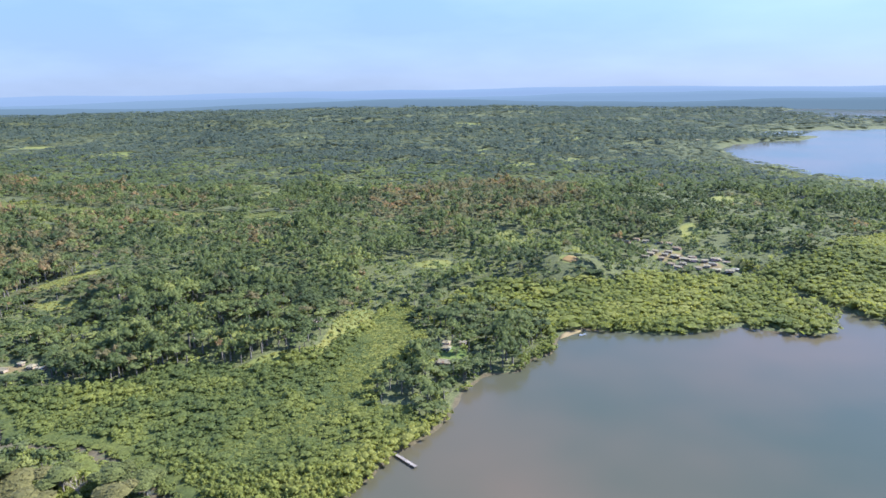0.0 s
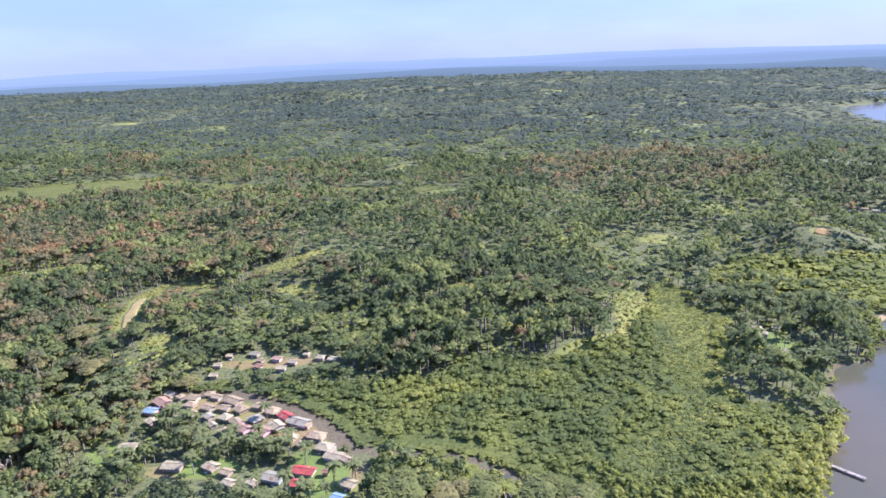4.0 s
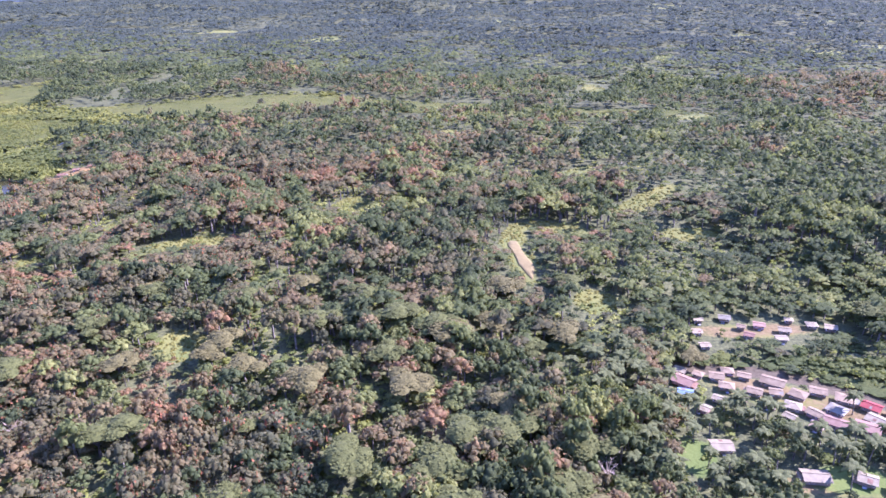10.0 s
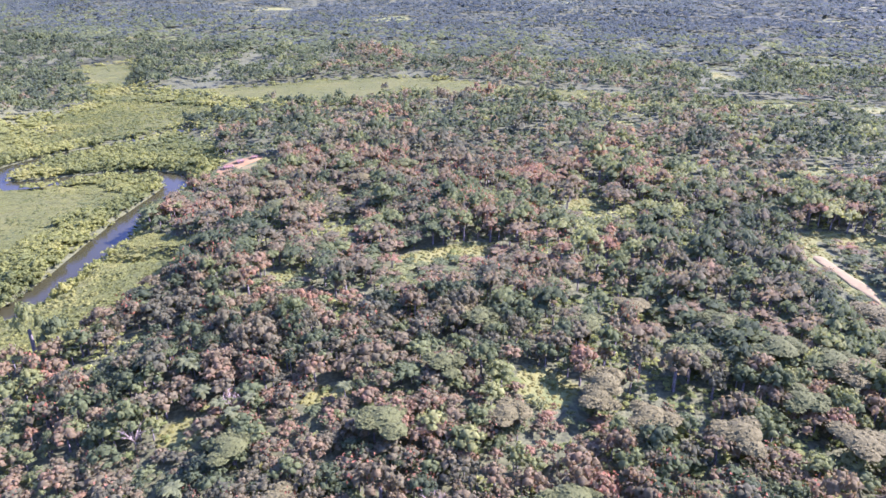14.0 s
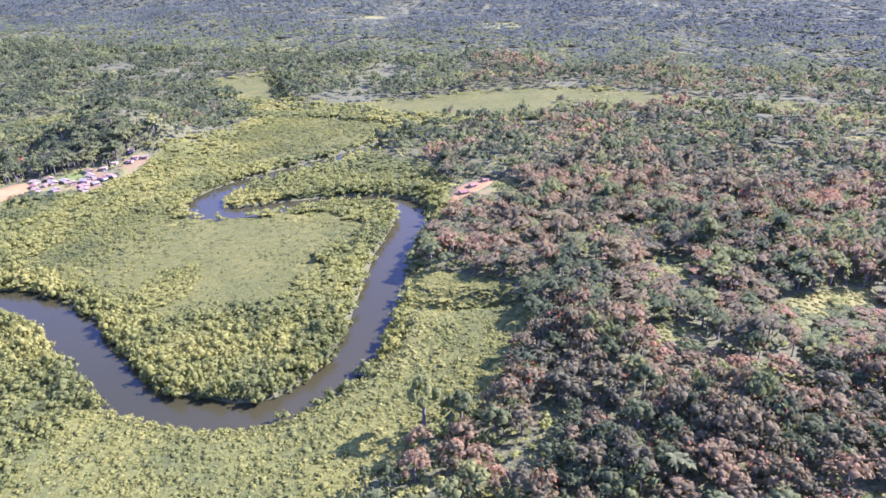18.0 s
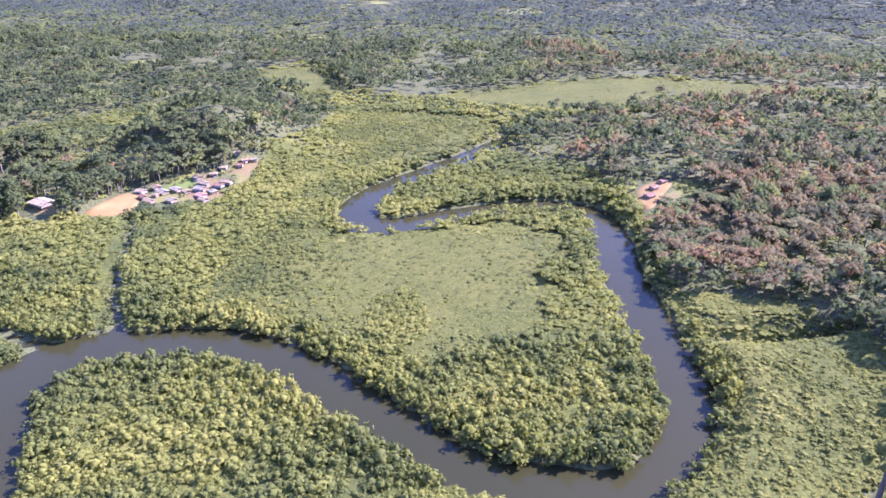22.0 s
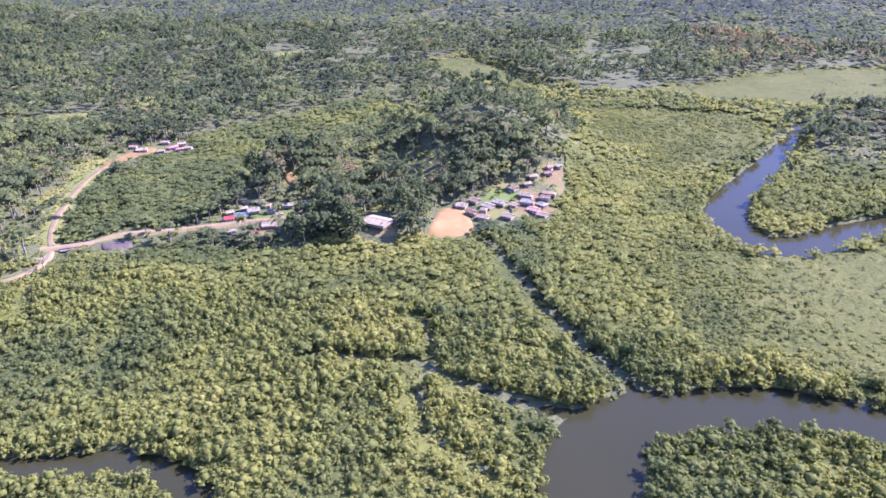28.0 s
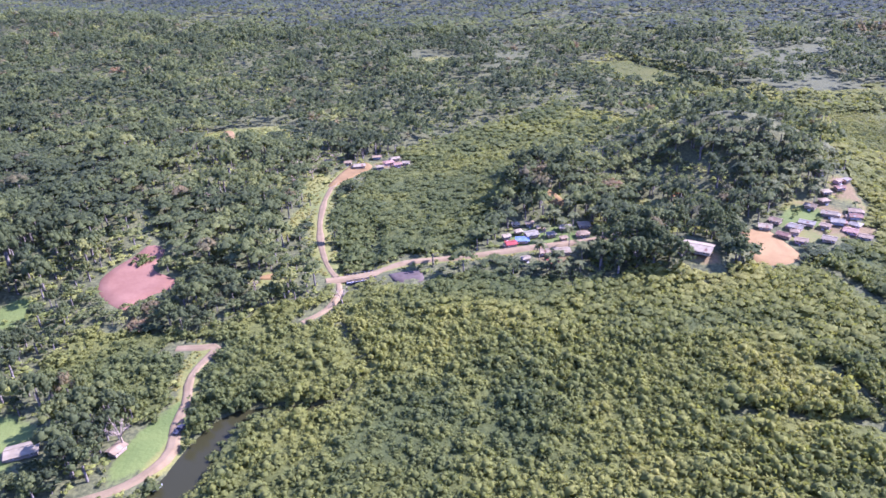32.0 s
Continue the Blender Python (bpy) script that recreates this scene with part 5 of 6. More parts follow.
woods, tulip_woods, mangroves, swamp_grass, shrubs, blossoms, trunks, far_woods, meadow = (Growth() for _ in range(9))
BANDS = [(80, 230, 5.0, TREE_NEAR, BUSH_NEAR, 2.65), (230, 430, 5.6, TREE_MID, BUSH_MID, 3.0), (430, 900, 7.4, TREE_FAR, BUSH_FAR, 5.2)]
for band, (d0, d1, step, tree, bush, bstep) in enumerate(BANDS):
    # tall trees
    x, y = spots(-2400 if band == 2 else -1650, 560, 60, 1600 if band == 2 else 1350, step, 20 + band)
    k = (reach(x, y) >= d0) & (reach(x, y) < d1)
    x, y = x[k], y[k]
    gap, kind = water_gap(x, y), cover(x, y)
    ok = (gap > 2.5) & free_of(x, y, 1.0)
    thin = fractal(x, y, 46, 31)
    r = np.random.default_rng(40 + band)
    keep = ok & (((kind == 0) & (r.random(len(x)) < np.clip(3.9 - 5.2 * thin, 0.25, 0.97))) | ((kind == 3) & (r.random(len(x)) < np.clip(3.9 - 5.2 * thin, 0.28, 0.97))) | ((kind == 4) & (r.random(len(x)) < 0.6)))
    x, y, kind = x[keep], y[keep], kind[keep]
    z = land(x, y)
    size = r.lognormal(-0.03, 0.36, len(x)) * (3.1 + 2.2 * fractal(x, y, 80, 33)) * (1 + 0.15 * band)
    tall = (2.0 + 0.8 * size + 9.5 * np.clip(2.0 * fractal(x, y, 42, 35) - 0.6, 0, 1)) * r.uniform(0.8, 1.25, len(x))
    tall = np.minimum(tall, 3.5 + 2.0 * size)
    hide = in_front(x, y, tall)
    tall = np.where(hide, np.minimum(tall, 3.4), tall)
    size = np.where(hide, size * 0.75, size)
    size = np.minimum(size, 6.2)
    var = np.clip(1.5 * fractal(x, y, 30, 36) + (0.5, 0.40, 0.27)[band] * r.random(len(x)) ** 1.5 - 0.50 + 0.04 * ((x > -720) & (x < -300)) - 0.08 * ((x < -1120) | (y > 760) & (x < -930)) + 0.08 * np.exp(-((x + 965) / 45) ** 2 - ((y - 665) / 45) ** 2), 0, 1)
    red = (kind == 3) & (r.random(len(x)) < 0.36 + 0.6 * lattice(x, y, 45, 37)) | (kind == 0) & (r.random(len(x)) < np.where((x < -300) & (x > -720), 0.34, 0.02) + 0.35 * (lattice(x, y, 90, 39) > 0.72) * (x > -720))
    for growth, m in ((tulip_woods, red), (woods, ~red)):
        growth.sow(tree, x[m], y[m], z[m], size[m], tall[m], var[m], band)
    if band < 2:
        trunks.sow(TRUNK, x, y, z, tall * 0.75, tall * 0.8, var, band)
        fl = red & (kind == 3) & (r.random(len(x)) < 0.2)
        blossoms.sow([clump(np.random.default_rng(400 + q), np.array([0, 0, 0.62]), 0.76, 24, 0.085, 0.2) for q in range(4)], x[fl], y[fl], z[fl], size[fl], tall[fl] * 0.98, r.random(fl.sum()), band)
    # mangroves
    x, y = spots(-1650, 700, 60, 1250, bstep, 60 + band)
    k = (reach(x, y) >= d0) & (reach(x, y) < d1)
    x, y = x[k], y[k]
    gap, kind = water_gap(x, y), cover(x, y)
    fringe = (gap > -1.6) & (gap < 7) & (kind < 4)
    k = (gap > np.where((x > -310) & (x < -95) & (y > 228), np.where(x < -200, 2.6, 1.2), np.where(narrow(x, y) < 5, (1.0, 1.2, 1.8)[band], (-1.2, -0.8, -0.2)[band]))) & free_of(x, y, 0.6) & ((kind == 1) | fringe | (kind == 2) & (np.random.default_rng(70 + band).random(len(x)) < 0.04 + 0.5 * (lattice(x, y, 30, 49) > 0.74) + 0.75 * np.clip(1 - swamp_depth(x, y) / 16, 0, 1)))
    x, y, gap, kind = x[k], y[k], gap[k], kind[k]
    r = np.random.default_rng(80 + band)
    big = fractal(x, y, 55, 41)
    size = np.clip(2.2 * r.lognormal(0, 0.34, len(x)), 0.9, 4.6) * (0.85 + 0.5 * big) * bstep / 2.6
    tall = (1.6 + 2.6 * big + np.where(gap < 9, 0.9, 0)) * r.uniform(0.75, 1.2, len(x)) * np.clip(size / 2.4, 0.75, 1.6)
    tall = np.where(kind == 2, np.minimum(tall, 1.0 + 0.6 * big), tall)
    size = np.where(kind == 2, size * 1.05, size)
    fine = inside(FINE, x, y) | inside(FINE_EAST, x, y)
    tall, size = np.where(fine, np.minimum(tall * 0.5, 1.7), tall), np.where(fine, size * 0.8, size)
    tall = np.where(in_front(x, y, tall), np.minimum(tall, 2.0), tall)
    tall = np.where(np.subtract(*to_line(VILLAGE_CREEK, x, y)) < 9, np.minimum(tall, 1.3), tall)
    west = (narrow(x, y) < 6.5) & (narrow(x + 1.0, y + 2.0) < narrow(x, y))
    tall = np.where(west, np.minimum(tall, 1.5), tall)
    lane = [np.subtract(*to_line(WEST_CREEK, x + a, y + b)) for a, b in ((0, 0), (-0.6, 2))]
    tall = np.where((lane[0] < 5) & (lane[1] < lane[0]), np.minimum(tall, 1.3), tall)
    var = np.clip(1.5 * fractal(x, y, 30, 43) + 0.28 * r.random(len(x)) - np.where(x > -330, 0.28 + 0.44 * np.clip((-60 - x) / 110, 0, 1), 0.35 + 0.12 * np.clip((-1050 - x) / 30, 0, 1) + 0.2 * np.clip((-1180 - x) / 20, 0, 1) + 0.22 * ((x < -1060) & (y > 556))), 0, 1)
    var = np.clip(var + 0.22 * fine, 0, 1)
    mangroves.sow(bush, x, y, land(x, y) - 0.2, size, tall, var, band)
    # undergrowth between the trees, and shrubs in the clearings
    x, y = spots(-1650, 560, 60, 1000, step * 0.78, 120 + band)
    k = (reach(x, y) >= d0) & (reach(x, y) < min(d1, 650))
    x, y = x[k], y[k]
    gap, kind = water_gap(x, y), cover(x, y)
    r = np.random.default_rng(140 + band)
    k = (gap > 2) & free_of(x, y, 0.3) & (((kind != 1) & (kind != 2) & (kind < 5) & (r.random(len(x)) < 0.22 + 5.0 * np.clip(fractal(x, y, 46, 31) - 0.51, 0, 0.2))) | ((kind == 5) & (r.random(len(x)) < 0.13)) | ((kind == 7) & (r.random(len(x)) < 0.8)) | ((kind == 6) & (r.random(len(x)) < 0.17)))
    x, y = x[k], y[k]
    vine = inside(SCRUB, x, y)
    shrubs.sow(BUSH_MID if band == 0 else bush, x, y, land(x, y) - 0.2, r.lognormal(0.75, 0.3, len(x)) * np.where(vine, 1.0, 1), r.uniform(1.5, 3.8, len(x)) * np.where(vine, 0.85, 1), np.clip(-0.28 * vine + fractal(x, y, 35, 45) * 0.7 + 0.55 * r.random(len(x)) - 0.2 + 0.5 * np.clip(fractal(x, y, 46, 31) - 0.5, 0, 0.3), 0, 1), band)
    # swamp grass
    x, y = spots(-1350, 200, 220, 1080, (2.0, 2.5, 5.0)[band], 160 + band)
    k = (reach(x, y) >= d0) & (reach(x, y) < d1)
    x, y = x[k], y[k]
    k = ((cover(x, y) == 2) | (cover(x, y) == 5)) & (water_gap(x, y) > 1) & free_of(x, y)
    x, y = x[k], y[k]
    r = np.random.default_rng(180 + band)
    hump = (r.random(len(x)) < 0.03 + 0.12 * (lattice(x, y, 22, 47) > 0.62))
    dry = cover(x, y) == 5
    meadow.sow(TUFT, x[dry], y[dry], land(x[dry], y[dry]), r.uniform(1.0, 1.8, dry.sum()) * (1 + band * 0.4), r.uniform(0.25, 0.6, dry.sum()), np.clip(0.1 + 0.7 * fractal(x[dry], y[dry], 25, 48) + 0.3 * r.random(dry.sum()), 0, 1), band)
    x, y, hump = x[~dry], y[~dry], hump[~dry]
    rare = hump | (r.random(len(x)) < 0.12)
    x, y, hump = x[rare], y[rare], hump[rare]
    swamp_grass.sow(TUFT, x, y, land(x, y), r.uniform(0.9, 1.7, len(x)) * (1 + band * 0.4) * (1 + 0.4 * hump), r.uniform(0.25, 0.5, len(x)) * (1 + 2.6 * hump), np.clip(0.3 + 0.5 * fractal(x, y, 30, 48) + 0.25 * r.random(len(x)) - 0.3 * hump, 0, 1), band)

# the dark line of trees along the headwater
r = np.random.default_rng(230)
line = np.array([p[:2] for p in smooth([p[:2] for p in HEADWATER], 2.6)])
x, y = np.repeat(line[:, 0], 3) + r.normal(0, 4.0, 3 * len(line)), np.repeat(line[:, 1], 3) + r.normal(0, 4.0, 3 * len(line))
k = water_gap(x, y) > 0.3
x, y = x[k], y[k]
woods.sow(TREE_FAR, x, y, land(x, y), r.uniform(2.2, 3.6, len(x)), r.uniform(3.5, 6.5, len(x)), r.uniform(0.0, 0.35, len(x)), 5)

# woods further off: wider and wider lumps of canopy
for band, (d0, d1, step) in enumerate(((900, 1400, 12.0), (1400, 2200, 19.0), (2200, 4200, 36.0))):
    x, y = spots(-4300, 3000, 600, 4350, step, 200 + band)
    k = (reach(x, y) >= d0) & (reach(x, y) < d1) & (np.hypot(x + 550, y - 140) < 3900)
    x, y = x[k], y[k]
    k = (water_gap(x, y) > 4) & (cover(x, y) < 5)
    x, y = x[k], y[k]
    r = np.random.default_rng(220 + band)
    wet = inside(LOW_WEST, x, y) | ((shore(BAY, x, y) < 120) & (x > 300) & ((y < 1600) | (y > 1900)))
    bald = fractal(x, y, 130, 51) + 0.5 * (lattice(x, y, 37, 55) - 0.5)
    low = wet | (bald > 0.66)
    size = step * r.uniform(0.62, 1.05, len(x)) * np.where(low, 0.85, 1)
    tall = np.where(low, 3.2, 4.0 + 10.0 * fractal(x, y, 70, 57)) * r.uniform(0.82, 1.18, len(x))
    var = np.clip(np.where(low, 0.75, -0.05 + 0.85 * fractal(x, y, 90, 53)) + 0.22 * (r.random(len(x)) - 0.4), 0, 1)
    # further off, more of the canopy goes to the haze-tinted leaves
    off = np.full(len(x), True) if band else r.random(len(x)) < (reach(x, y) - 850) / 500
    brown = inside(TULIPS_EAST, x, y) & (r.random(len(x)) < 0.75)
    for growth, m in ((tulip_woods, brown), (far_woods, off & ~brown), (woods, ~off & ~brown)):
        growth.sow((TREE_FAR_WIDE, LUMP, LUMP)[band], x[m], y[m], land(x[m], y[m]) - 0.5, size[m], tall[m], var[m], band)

# the closed lower storey: one rough layer of leaf under the crowns
def lower_storey(growth, kinds, d0, d1, step, height, seed, x0, x1, y0, y1, flora):
    r = np.random.default_rng(seed)
    gx_, gy_ = np.meshgrid(np.arange(x0, x1, step), np.arange(y0, y1, step))
    ii_ = np.arange(gx_.size).reshape(gx_.shape)
    x, y = gx_.ravel() + r.uniform(-0.4, 0.4, gx_.size) * step, gy_.ravel() + r.uniform(-0.4, 0.4, gx_.size) * step
    ok = (x < 0.70 * y + 25) & (x > -1125 - 0.80 * (y - 255)) & (depth(x, y) >= d0) & (depth(x, y) < d1)
    keep = np.where(ok)[0]
    good = np.zeros(len(x), bool)
    good[keep] = np.isin(cover(x[keep], y[keep]), kinds) & (water_gap(x[keep], y[keep]) > 0.5) & free_of(x[keep], y[keep], 1.5)
    good[good] &= ~in_front(x[good], y[good], np.full(good.sum(), 3.0))
    z = np.zeros(len(x))
    z[good] = land(x[good], y[good]) + height(x[good], y[good]) * r.uniform(0.6, 1.4, good.sum())
    a, b, c, d = ii_[:-1, :-1].ravel(), ii_[:-1, 1:].ravel(), ii_[1:, 1:].ravel(), ii_[1:, :-1].ravel()
    f = np.concatenate([np.stack([a, b, c], 1), np.stack([a, c, d], 1)])
    f = f[good[f].all(1)]
    used = np.unique(f)
    at = np.zeros(len(x), np.int64)
    at[used] = np.arange(len(used))
    growth.v.append(np.stack([x, y, z], 1)[used].astype(np.float32))
    growth.f.append((at[f] + growth.n).astype(np.int32))
    growth.a.append(np.clip(flora(x[used], y[used]) + 0.3 * r.random(len(used)) - 0.15, 0, 1).astype(np.float32))
    growth.n += len(used)


for d0, d1, step in ((80, 260, 2.1), (260, 440, 2.8), (440, 760, 6.0)):
    lower_storey(mangroves, [1], d0, d1, step, lambda x, y: 0.42 * (1.6 + 2.6 * fractal(x, y, 55, 41)) * (0.4 + 0.6 * np.clip(water_gap(x, y) / 8, 0, 1)) * np.where(inside(FINE, x, y) | inside(FINE_EAST, x, y), 0.62, 1), 300, -1500, 520, 80, 900, lambda x, y: 1.5 * fractal(x, y, 30, 43) - 0.40 - np.where(x > -330, 0.12 + 0.14 * np.clip((-60 - x) / 110, 0, 1), 0) + 0.25 * inside(FINE, x, y) - 0.1 * np.clip((-1050 - x) / 30, 0, 1))
lower_storey(shrubs, [7], 80, 330, 1.2, lambda x, y: 0.25 + 0.7 * fractal(x, y, 8, 52), 330, -350, -190, 180, 260, lambda x, y: -0.08 + 0.4 * fractal(x, y, 14, 53))
for d0, d1, step in ((80, 330, 1.4), (330, 480, 2.2), (480, 1100, 5.0)):
    lower_storey(swamp_grass, [2], d0, d1, step, lambda x, y: 0.2 + 0.8 * fractal(x, y, 5, 50), 320, -1350, 60, 220, 1080, lambda x, y: 0.2 + 0.75 * fractal(x, y, 26, 48))

# close small bushes of the low thicket
x, y = spots(-802, -635, 245, 485, 2.05, 340)
k = inside(FINE, x, y) & (water_gap(x, y) > 0.2) & (cover(x, y) == 1)
x, y = x[k], y[k]
r = np.random.default_rng(341)
mangroves.sow(BUSH_MID, x, y, land(x, y) + 0.2, r.uniform(0.95, 1.7, len(x)), r.uniform(0.6, 1.3, len(x)), np.clip(1.3 * fractal(x, y, 24, 43) - 0.08 + 0.3 * (r.random(len(x)) - 0.5), 0, 1), 6)

x, y = spots(-105, 6, 250, 485, 2.1, 345)
k = inside(FINE_EAST, x, y) & (water_gap(x, y) > 0.2) & (cover(x, y) == 1)
x, y = x[k], y[k]
r = np.random.default_rng(346)
mangroves.sow(BUSH_MID, x, y, land(x, y) + 0.1, r.uniform(0.9, 1.8, len(x)), r.uniform(0.9, 1.9, len(x)), np.clip(1.2 * fractal(x, y, 24, 43) - 0.22 + 0.4 * (r.random(len(x)) - 0.5), 0, 1), 6)

# small low bushes all over the swamp, closer towards the canal, and the thicket in its middle
x, y = spots(-960, -720, 400, 830, 2.3, 350)
r = np.random.default_rng(351)
middle = np.hypot((x + 815) / 13, (y - 444) / 24) < 0.8 + 0.5 * lattice(x, y, 8, 352)
k = (cover(x, y) == 2) & (water_gap(x, y) > 1) & (middle | (r.random(len(x)) < 0.22 + 1.6 * np.clip(fractal(x, y, 24, 353) - 0.45, 0, 0.3) + 0.55 * np.clip((-830 - x) / 60, 0, 1)))
x, y, middle = x[k], y[k], middle[k]
full = np.clip(np.maximum((-825 - x) / 45, (y - 620) / 40), 0, 1)
mangroves.sow(BUSH_MID, x, y, land(x, y) - 0.1, r.uniform(0.8, 1.8, len(x)) * np.where(middle, 1.7, 1 + 0.55 * full), r.uniform(0.8, 1.6, len(x)) * np.where(middle, 1.9, 1 + 0.8 * full), np.clip(1.2 * fractal(x, y, 24, 43) - 0.18 + 0.18 * middle + 0.55 * (r.random(len(x)) - 0.5), 0, 1), 7)

# growth in the notch of the clay pit
r = np.random.default_rng(360)
x, y = -1270 + r.normal(0, 2.6, 16), 550 + r.normal(0, 2.2, 16)
shrubs.sow(BUSH_NEAR, x, y, land(x, y), r.uniform(1.2, 2.2, 16), r.uniform(1.4, 2.6, 16), r.uniform(0.05, 0.4, 16), 8)

# the shore on the other side of the flight
x, y = (q.ravel() for q in np.meshgrid(np.arange(-1700, 300, 15.0), np.arange(-560, 420, 15.0)))
r = np.random.default_rng(260)
x, y = x + r.uniform(-6, 6, len(x)), y + r.uniform(-6, 6, len(x))
k = (depth(x, y) < 100) & (water_gap(x, y) > 6)
x, y = x[k], y[k]
mangroves.sow(LUMP, x, y, land(x, y) - 0.5, r.uniform(8, 13, len(x)), r.uniform(3, 6, len(x)), np.clip(fractal(x, y, 90, 43), 0, 1), 9)

woods.done("woodland", M_FOREST, "dense dark green tropical broadleaf canopy", "forest")
tulip_woods.done("tulip_tree_woodland", M_TULIP, "red-brown tinged flowering tree canopy on the ridge", "forest")
mangroves.done("mangrove_thicket", M_MANGROVE, "bright yellow-green mangrove canopy along the river", "mangrove")
swamp_grass.done("swamp_grass", M_SWAMP, "pale green reed and fern swamp", "grass")
meadow.done("meadow_grass", M_MEADOW, "dry yellow-green grass in the clearings", "grass")
shrubs.done("undergrowth", M_SHRUB, "lush light green shrubs between the trees", "shrubs")
blossoms.done("tree_blossom", M_FLOWER, "orange-red blossom on the tree crowns", "blossom")
trunks.done("tree_trunks", M_BARK, "grey tree trunks under the canopy", "trunks")
far_woods.done("far_woods", M_HAZEWOOD, "woods rolling to the horizon, with haze in their blue-green colour", "forest")

# ---- single trees ----
def tree_model(name, bark, bark_mesh, leaf, leaf_mesh, label, category, group, extra=None):
    th = tagged(new(name), label, category, group)
    for nm, (v, f), m in (("trunk", bark_mesh, bark), ("crown", leaf_mesh, leaf)):
        if v is None:
            continue
        c = new(nm, mesh_of(nm, v, f, m, {"variety": np.full(len(v), 0.5)}, True))
        c.parent = th
    return th


def umbrella(seed, spread, height, boughs=22):
    """The flat-topped, wide crown of a rain tree: a shallow, uneven canopy, feathered with flat sprays of leaf."""
    r = np.random.default_rng(seed)
    lobes = [(r.uniform(0, 6.28), r.uniform(0.45, 0.75) * spread, r.uniform(0.32, 0.5) * spread, r.uniform(-0.6, 0.5)) for _ in range(6)] + [(0.0, 0.0, 0.62 * spread, 0.3)]
    out = []
    for a, q, w, lift in lobes:
        v, f = [(0, 0, 0)], []
        n = 14
        for k, u in enumerate((0.3, 0.6, 0.85, 1.0)):
            for i in range(n):
                b = 6.2832 * (i + 0.5 * (k % 2)) / n
                rr = w * u * r.uniform(0.92, 1.1)
                v.append((rr * math.cos(b), rr * math.sin(b), -w * 0.36 * u ** 2.2 + r.uniform(-0.22, 0.22)))
        f += [(0, 1 + i, 1 + (i + 1) % n) for i in range(n)]
        for k in range(3):
            for i in range(n):
                p, q2 = 1 + k * n + i, 1 + k * n + (i + 1) % n
                f += [(p, p + n, q2), (q2, p + n, q2 + n)]
        at = np.array([math.cos(a) * q, math.sin(a) * q, height - 0.12 * q + lift])
        out.append((np.array(v) + at, np.array(f)))
        for _ in range(boughs):
            b, u = r.uniform(0, 6.2832), math.sqrt(r.random()) * 1.03
            p = at + np.array([w * u * math.cos(b), w * u * math.sin(b), -w * 0.36 * u ** 2.2 + r.uniform(0.0, 0.3)])
            k, c = r.uniform(0.35, 0.75), r.uniform(0, 6.28)
            tri = np.array([(math.cos(c + 2.1 * m) * k, math.sin(c + 2.1 * m) * k, r.normal() * 0.16) for m in range(3)])
            out.append((tri + p, np.array([(0, 1, 2)])))
    return joined(out)


def plant_models(models, places, group_scale=(0.8, 1.25), seed=3):
    r = random.Random(seed)
    for k, (x, y, s) in enumerate(places):
        m = models[k % len(models)]
        p = pose(x, y, land_at(x, y), 0, 0, r.uniform(0, 360)) @ Matrix.Diagonal((s, s, s * r.uniform(0.9, 1.1), 1))
        if k < len(models):
            m.matrix_basis = p
        else:
            c = copy_thing(m, pose(0, 0, 0))
            c.matrix_basis = p


RAIN_WORDS = "broad rain tree with a flat brown-green umbrella crown"
rain = [tree_model("rain_tree", M_BARK, boughs_of(500 + k, 8, 6, 0.45, 6), M_DRYRAIN if k in (2, 4) else M_RAIN, umbrella(510 + k, 8.0, 9.5, 70), RAIN_WORDS, "tree", "rain trees") for k in range(5)]
RAIN_NEAR = [(-175, 236, 1.6), (-184, 228, 1.3), (-163, 238, 1.3), (-148, 240, 1.1), (-154, 225, 1.2), (-199, 214, 1.1), (-168, 222, 1.0), (-358, 292, 1.1), (-373, 271, 1.2), (-346, 288, 1.0), (-344, 251, 1.2), (-336, 270, 1.1), (-336, 340, 1.1), (-387, 340, 1.2),
             (-343, 221, 1.2), (-375, 237, 1.3), (-380, 257, 1.2), (-346, 213, 1.1), (-185, 362, 1.0), (-288, 333, 0.8), (-207, 362, 1.1)]
RAIN_RIDGE = [(-536, 292, 1.1), (-456, 306, 1.0), (-483, 270, 1.1), (-468, 319, 1.0), (-509, 350, 1.0), (-436, 338, 1.1), (-518, 358, 0.9), (-404, 343, 1.2), (-381, 336, 1.2), (-423, 343, 1.0), (-361, 275, 1.2), (-363, 346, 1.1), (-490, 265, 1.0), (-471, 313, 0.9),
              (-359, 480, 1.0), (-381, 491, 1.0), (-395, 300, 1.2), (-410, 262, 1.2), (-395, 232, 1.1), (-440, 240, 1.0), (-420, 360, 1.1), (-640, 560, 1.1), (-655, 548, 1.0), (-334, 240, 1.1), (-350, 330, 0.9), (-405, 318, 1.0), (-430, 300, 1.1), (-445, 275, 0.9), (-500, 300, 0.9), (-520, 320, 1.0),
              (-470, 355, 1.0), (-450, 372, 0.9), (-480, 385, 0.9), (-360, 372, 1.1), (-375, 390, 1.0), (-330, 380, 0.9), (-560, 262, 1.0), (-578, 280, 0.9), (-425, 215, 1.1), (-455, 205, 1.0), (-643, 526, 1.1), (-629, 505, 1.2), (-620, 472, 1.1), (-603, 460, 1.1), (-643, 499, 1.0), (-599, 547, 1.0), (-585, 530, 1.0), (-563, 560, 1.1), (-521, 574, 1.1),
              (-129, 242, 1.2), (-116, 240, 1.0), (-122, 230, 1.1)]
plant_models(rain, RAIN_NEAR + RAIN_RIDGE)

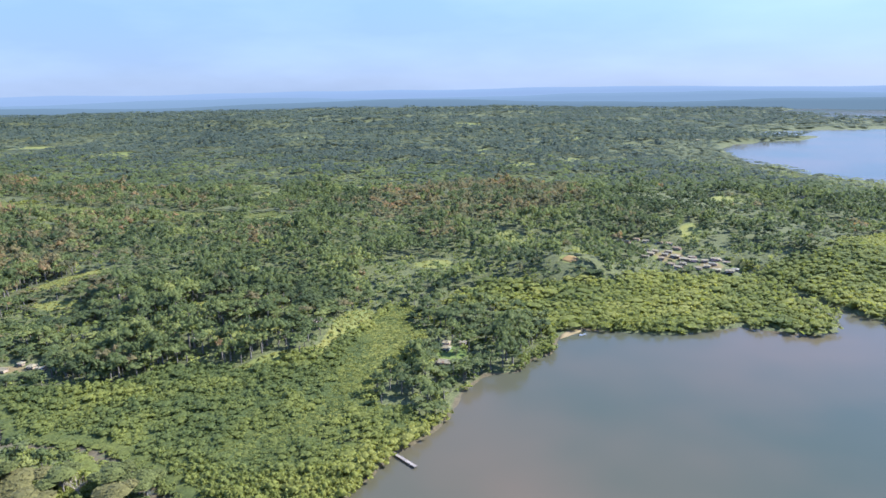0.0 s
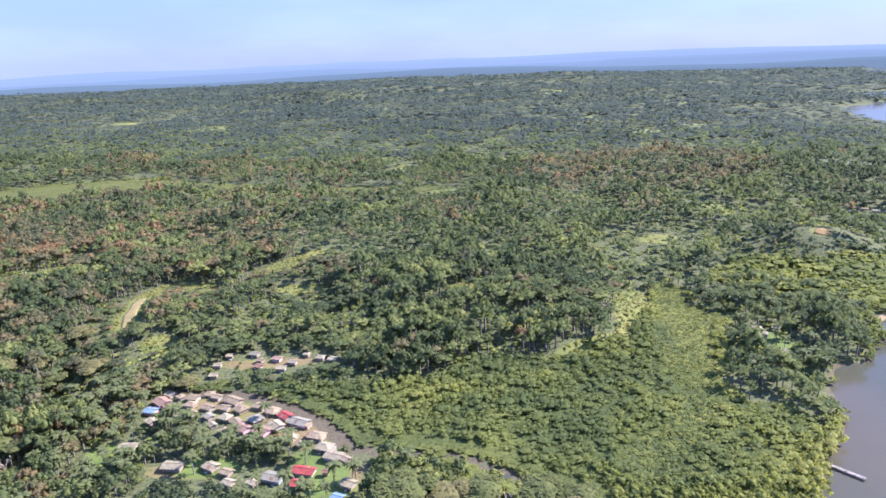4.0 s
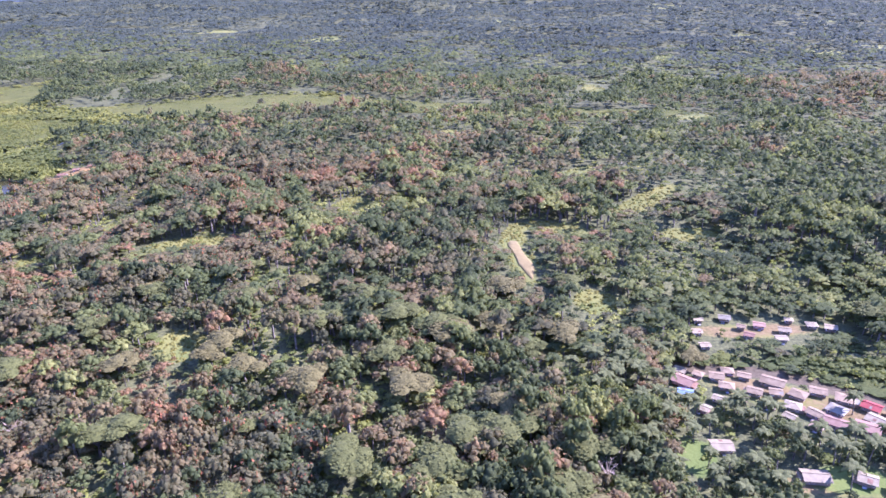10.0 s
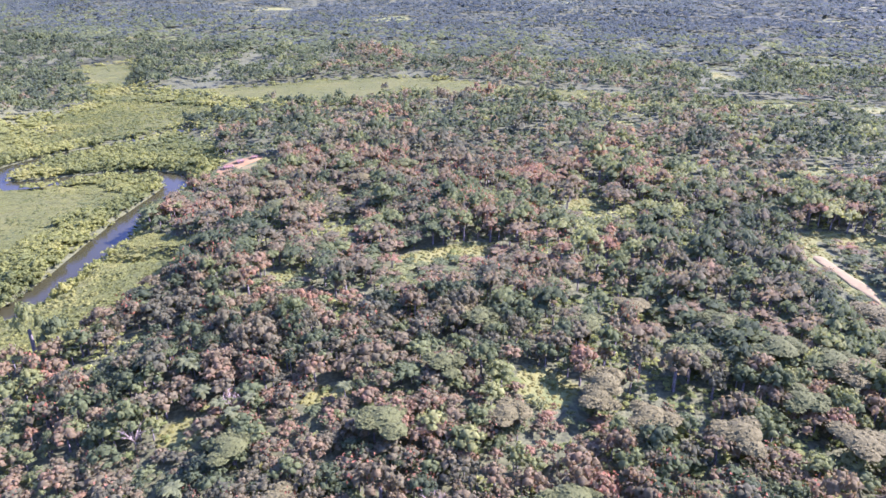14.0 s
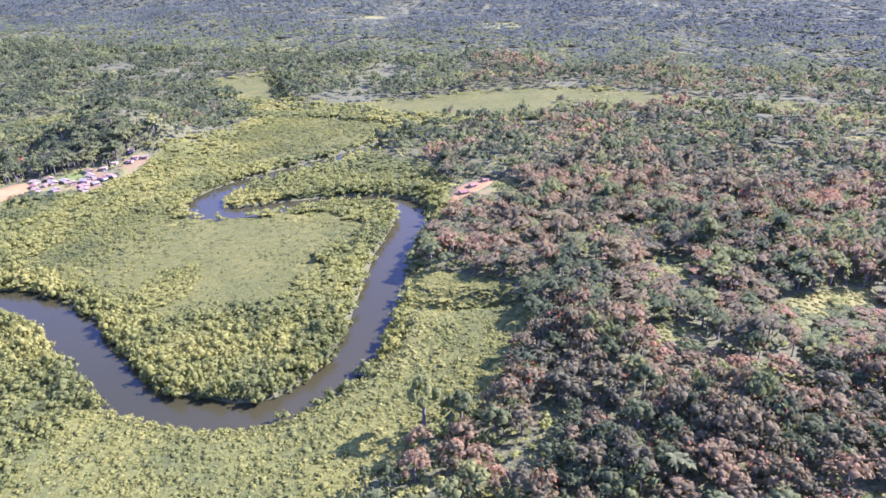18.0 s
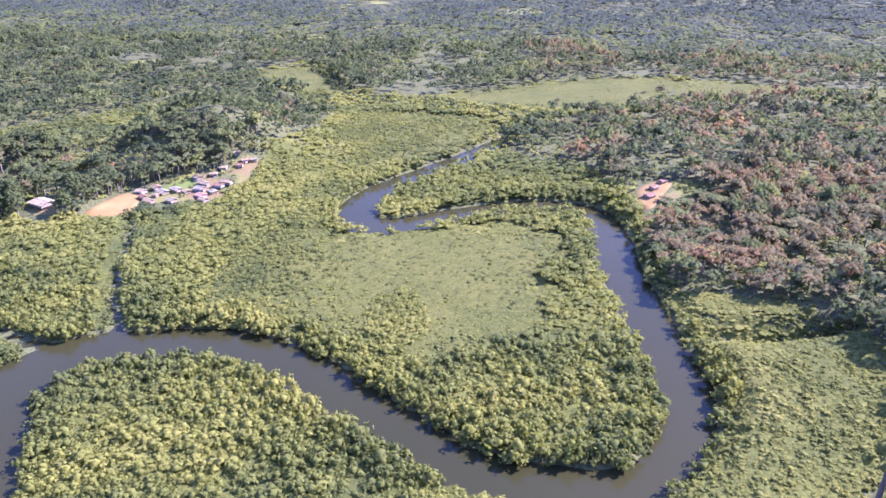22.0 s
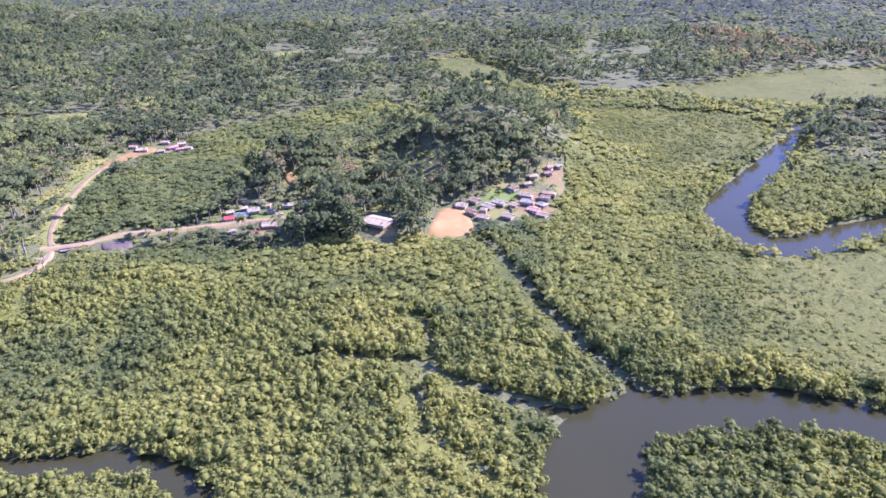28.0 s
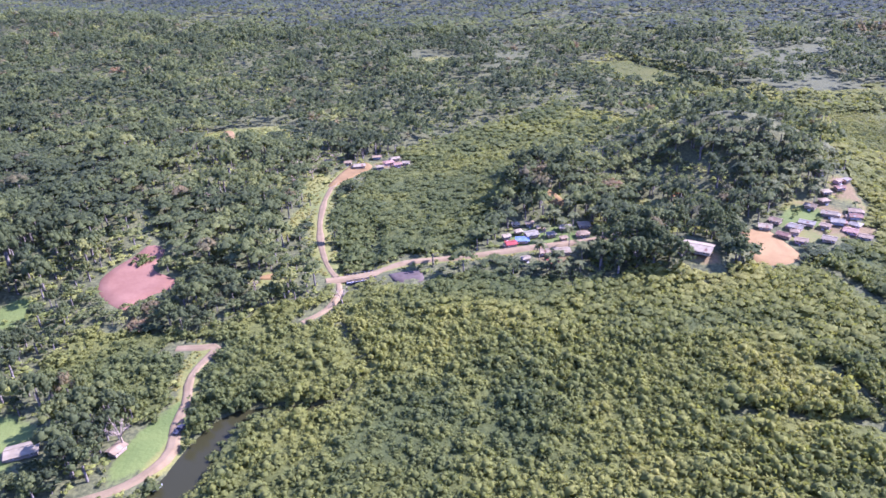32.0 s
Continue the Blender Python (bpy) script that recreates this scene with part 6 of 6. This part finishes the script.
bare = [tree_model("bare_tree", M_PALEBARK, boughs_of(530 + k, 8, 4.5, 0.32, 8, 9), None, (None, None), "pale leafless tree with bleached branches", "tree", "bare trees") for k in range(3)]
plant_models(bare, [(-185, 390, 1), (-350, 315, 1.1), (-344, 250, 1.2), (-139, 409, 1), (-140, 236, 1.2), (-359, 483, 1), (-281, 547, 0.9), (-160, 390, 1.0), (-78, 406, 1), (-172, 243, 1.4), (-330, 262, 1.1), (-352, 268, 1.1), (-365, 250, 1.0), (-362, 226, 1.1), (-356, 318, 0.9), (-610, 286, 1.0), (-585, 300, 0.9),
                    (-520, 268, 1.0), (-1228, 438, 1.1), (-1050, 350, 1.0), (-1064, 345, 0.9), (-1035, 340, 1.0), (-1178, 527, 1.0), (-1212, 690, 1.0), (-1220, 660, 0.9), (-1222, 680, 1.0), (-1230, 665, 1.1), (-1238, 690, 1.0), (-1226, 645, 0.9), (-1245, 650, 1.0), (-1262, 610, 0.9), (-1240, 600, 1.0), (-1215, 530, 0.9)], seed=5)

dark = [tree_model("shade_tree", M_BARK, boughs_of(550 + k, 9, 5, 0.4, 6), M_FOREST, crown(560 + k, 44, 6.5, 2.5, 12.5, 6, 0.5, 0.9, 5), "large dark green shade tree with a full round crown", "tree", "shade trees") for k in range(4)]
for m in dark:
    for c in m.children:
        if c.name.startswith("crown"):
            at = c.data.attributes["variety"]
            at.data.foreach_set("value", np.full(len(c.data.vertices), 0.38, np.float32))
DARK_PLACES = [(-1068, 556, 1.1), (-1062, 549, 1.0), (-1054, 551, 1.15), (-1047, 551, 1.1), (-1040, 553, 1.0), (-1053, 574, 1.15), (-1060, 565, 1.2), (-1046, 564, 1.2), (-1066, 571, 1.1), (-1058, 580, 1.1), (-1050, 590, 1.0), (-1052, 566, 1.2), (-1042, 558, 1.1), (-1045, 574, 1.2), (-1036, 576, 1.1), (-1060, 556, 1.0), (-1036, 548, 1.0), (-1016, 572, 1.1), (-1008, 566, 1.1), (-1011, 552, 1.0), (-1007, 580, 1.0), (-1016, 585, 1.1), (-1028, 590, 1.1),
               (-1106, 630, 1.2), (-1096, 640, 1.2), (-1084, 632, 1.1), (-1090, 652, 1.2), (-1074, 648, 1.1), (-186, 346, 1.0), (-196, 352, 1.1), (-180, 354, 1.0), (-170, 360, 1.1), (-205, 352, 1.0), (-176, 248, 1.0), (-186, 240, 1.1), (-196, 226, 1.1), (-1240, 428, 1.0)]
plant_models(dark, DARK_PLACES, seed=9)

flame = tree_model("flame_tree", M_BARK, boughs_of(570, 7, 5, 0.35, 6), M_FLOWER, crown(571, 30, 5.0, 2.5, 7.5, 8, 0.4, 0.8, 4), "red-brown flowering tree with a wide low crown", "tree", "")
flame.matrix_basis = pose(-1022, 626, land_at(-1022, 626))

palm = [tree_model("coconut_palm", M_BARK, taper([(0, 0, -0.5), (0.3, 0, 2.5), (0.5, 0.2, 5.5), (0.4, 0.3, 8.2)], [0.22, 0.17, 0.15, 0.13], 6), M_PALM, tuple((v + np.array([0.4, 0.3, 8.2]), f) for v, f in [palm_fronds(580 + k, 15)])[0], "tall coconut palm with drooping green fronds", "palm tree", "coconut palms") for k in range(4)]


def palm_places():
    """Palms by the dozen round the villages and on the spit."""
    r = np.random.default_rng(77)
    out = []
    for cx, cy, a, b, n in ((-240, 275, 40, 12, 34), (-215, 245, 22, 12, 20), (-280, 295, 16, 14, 18), (-195, 258, 6, 6, 3), (-310, 320, 12, 22, 20), (-1075, 600, 28, 14, 22), (-1088, 553, 14, 8, 14), (-950, 640, 22, 20, 24), (-975, 630, 14, 14, 14), (-355, 265, 24, 20, 12), (-322, 300, 16, 26, 34), (-305, 262, 16, 18, 18), (-600, 300, 30, 20, 10), (-1010, 600, 10, 10, 8)):
        for _ in range(n):
            out.append((cx + r.normal() * a * 0.6, cy + r.normal() * b * 0.6))
    xs, ys = r.uniform(-35, 72, 200), r.uniform(290, 482, 200)
    k = inside(PALM_SPIT, xs, ys)
    out += list(zip(xs[k], ys[k]))
    x, y = np.array([p[0] for p in out]), np.array([p[1] for p in out])
    k = free_of(x, y, -1.2) & (water_gap(x, y) > 2)
    s = r.uniform(0.75, 1.15, len(x))
    return [(float(a), float(b), float(c)) for a, b, c in zip(x[k], y[k], s[k])][:298]


plant_models(palm, palm_places(), seed=13)
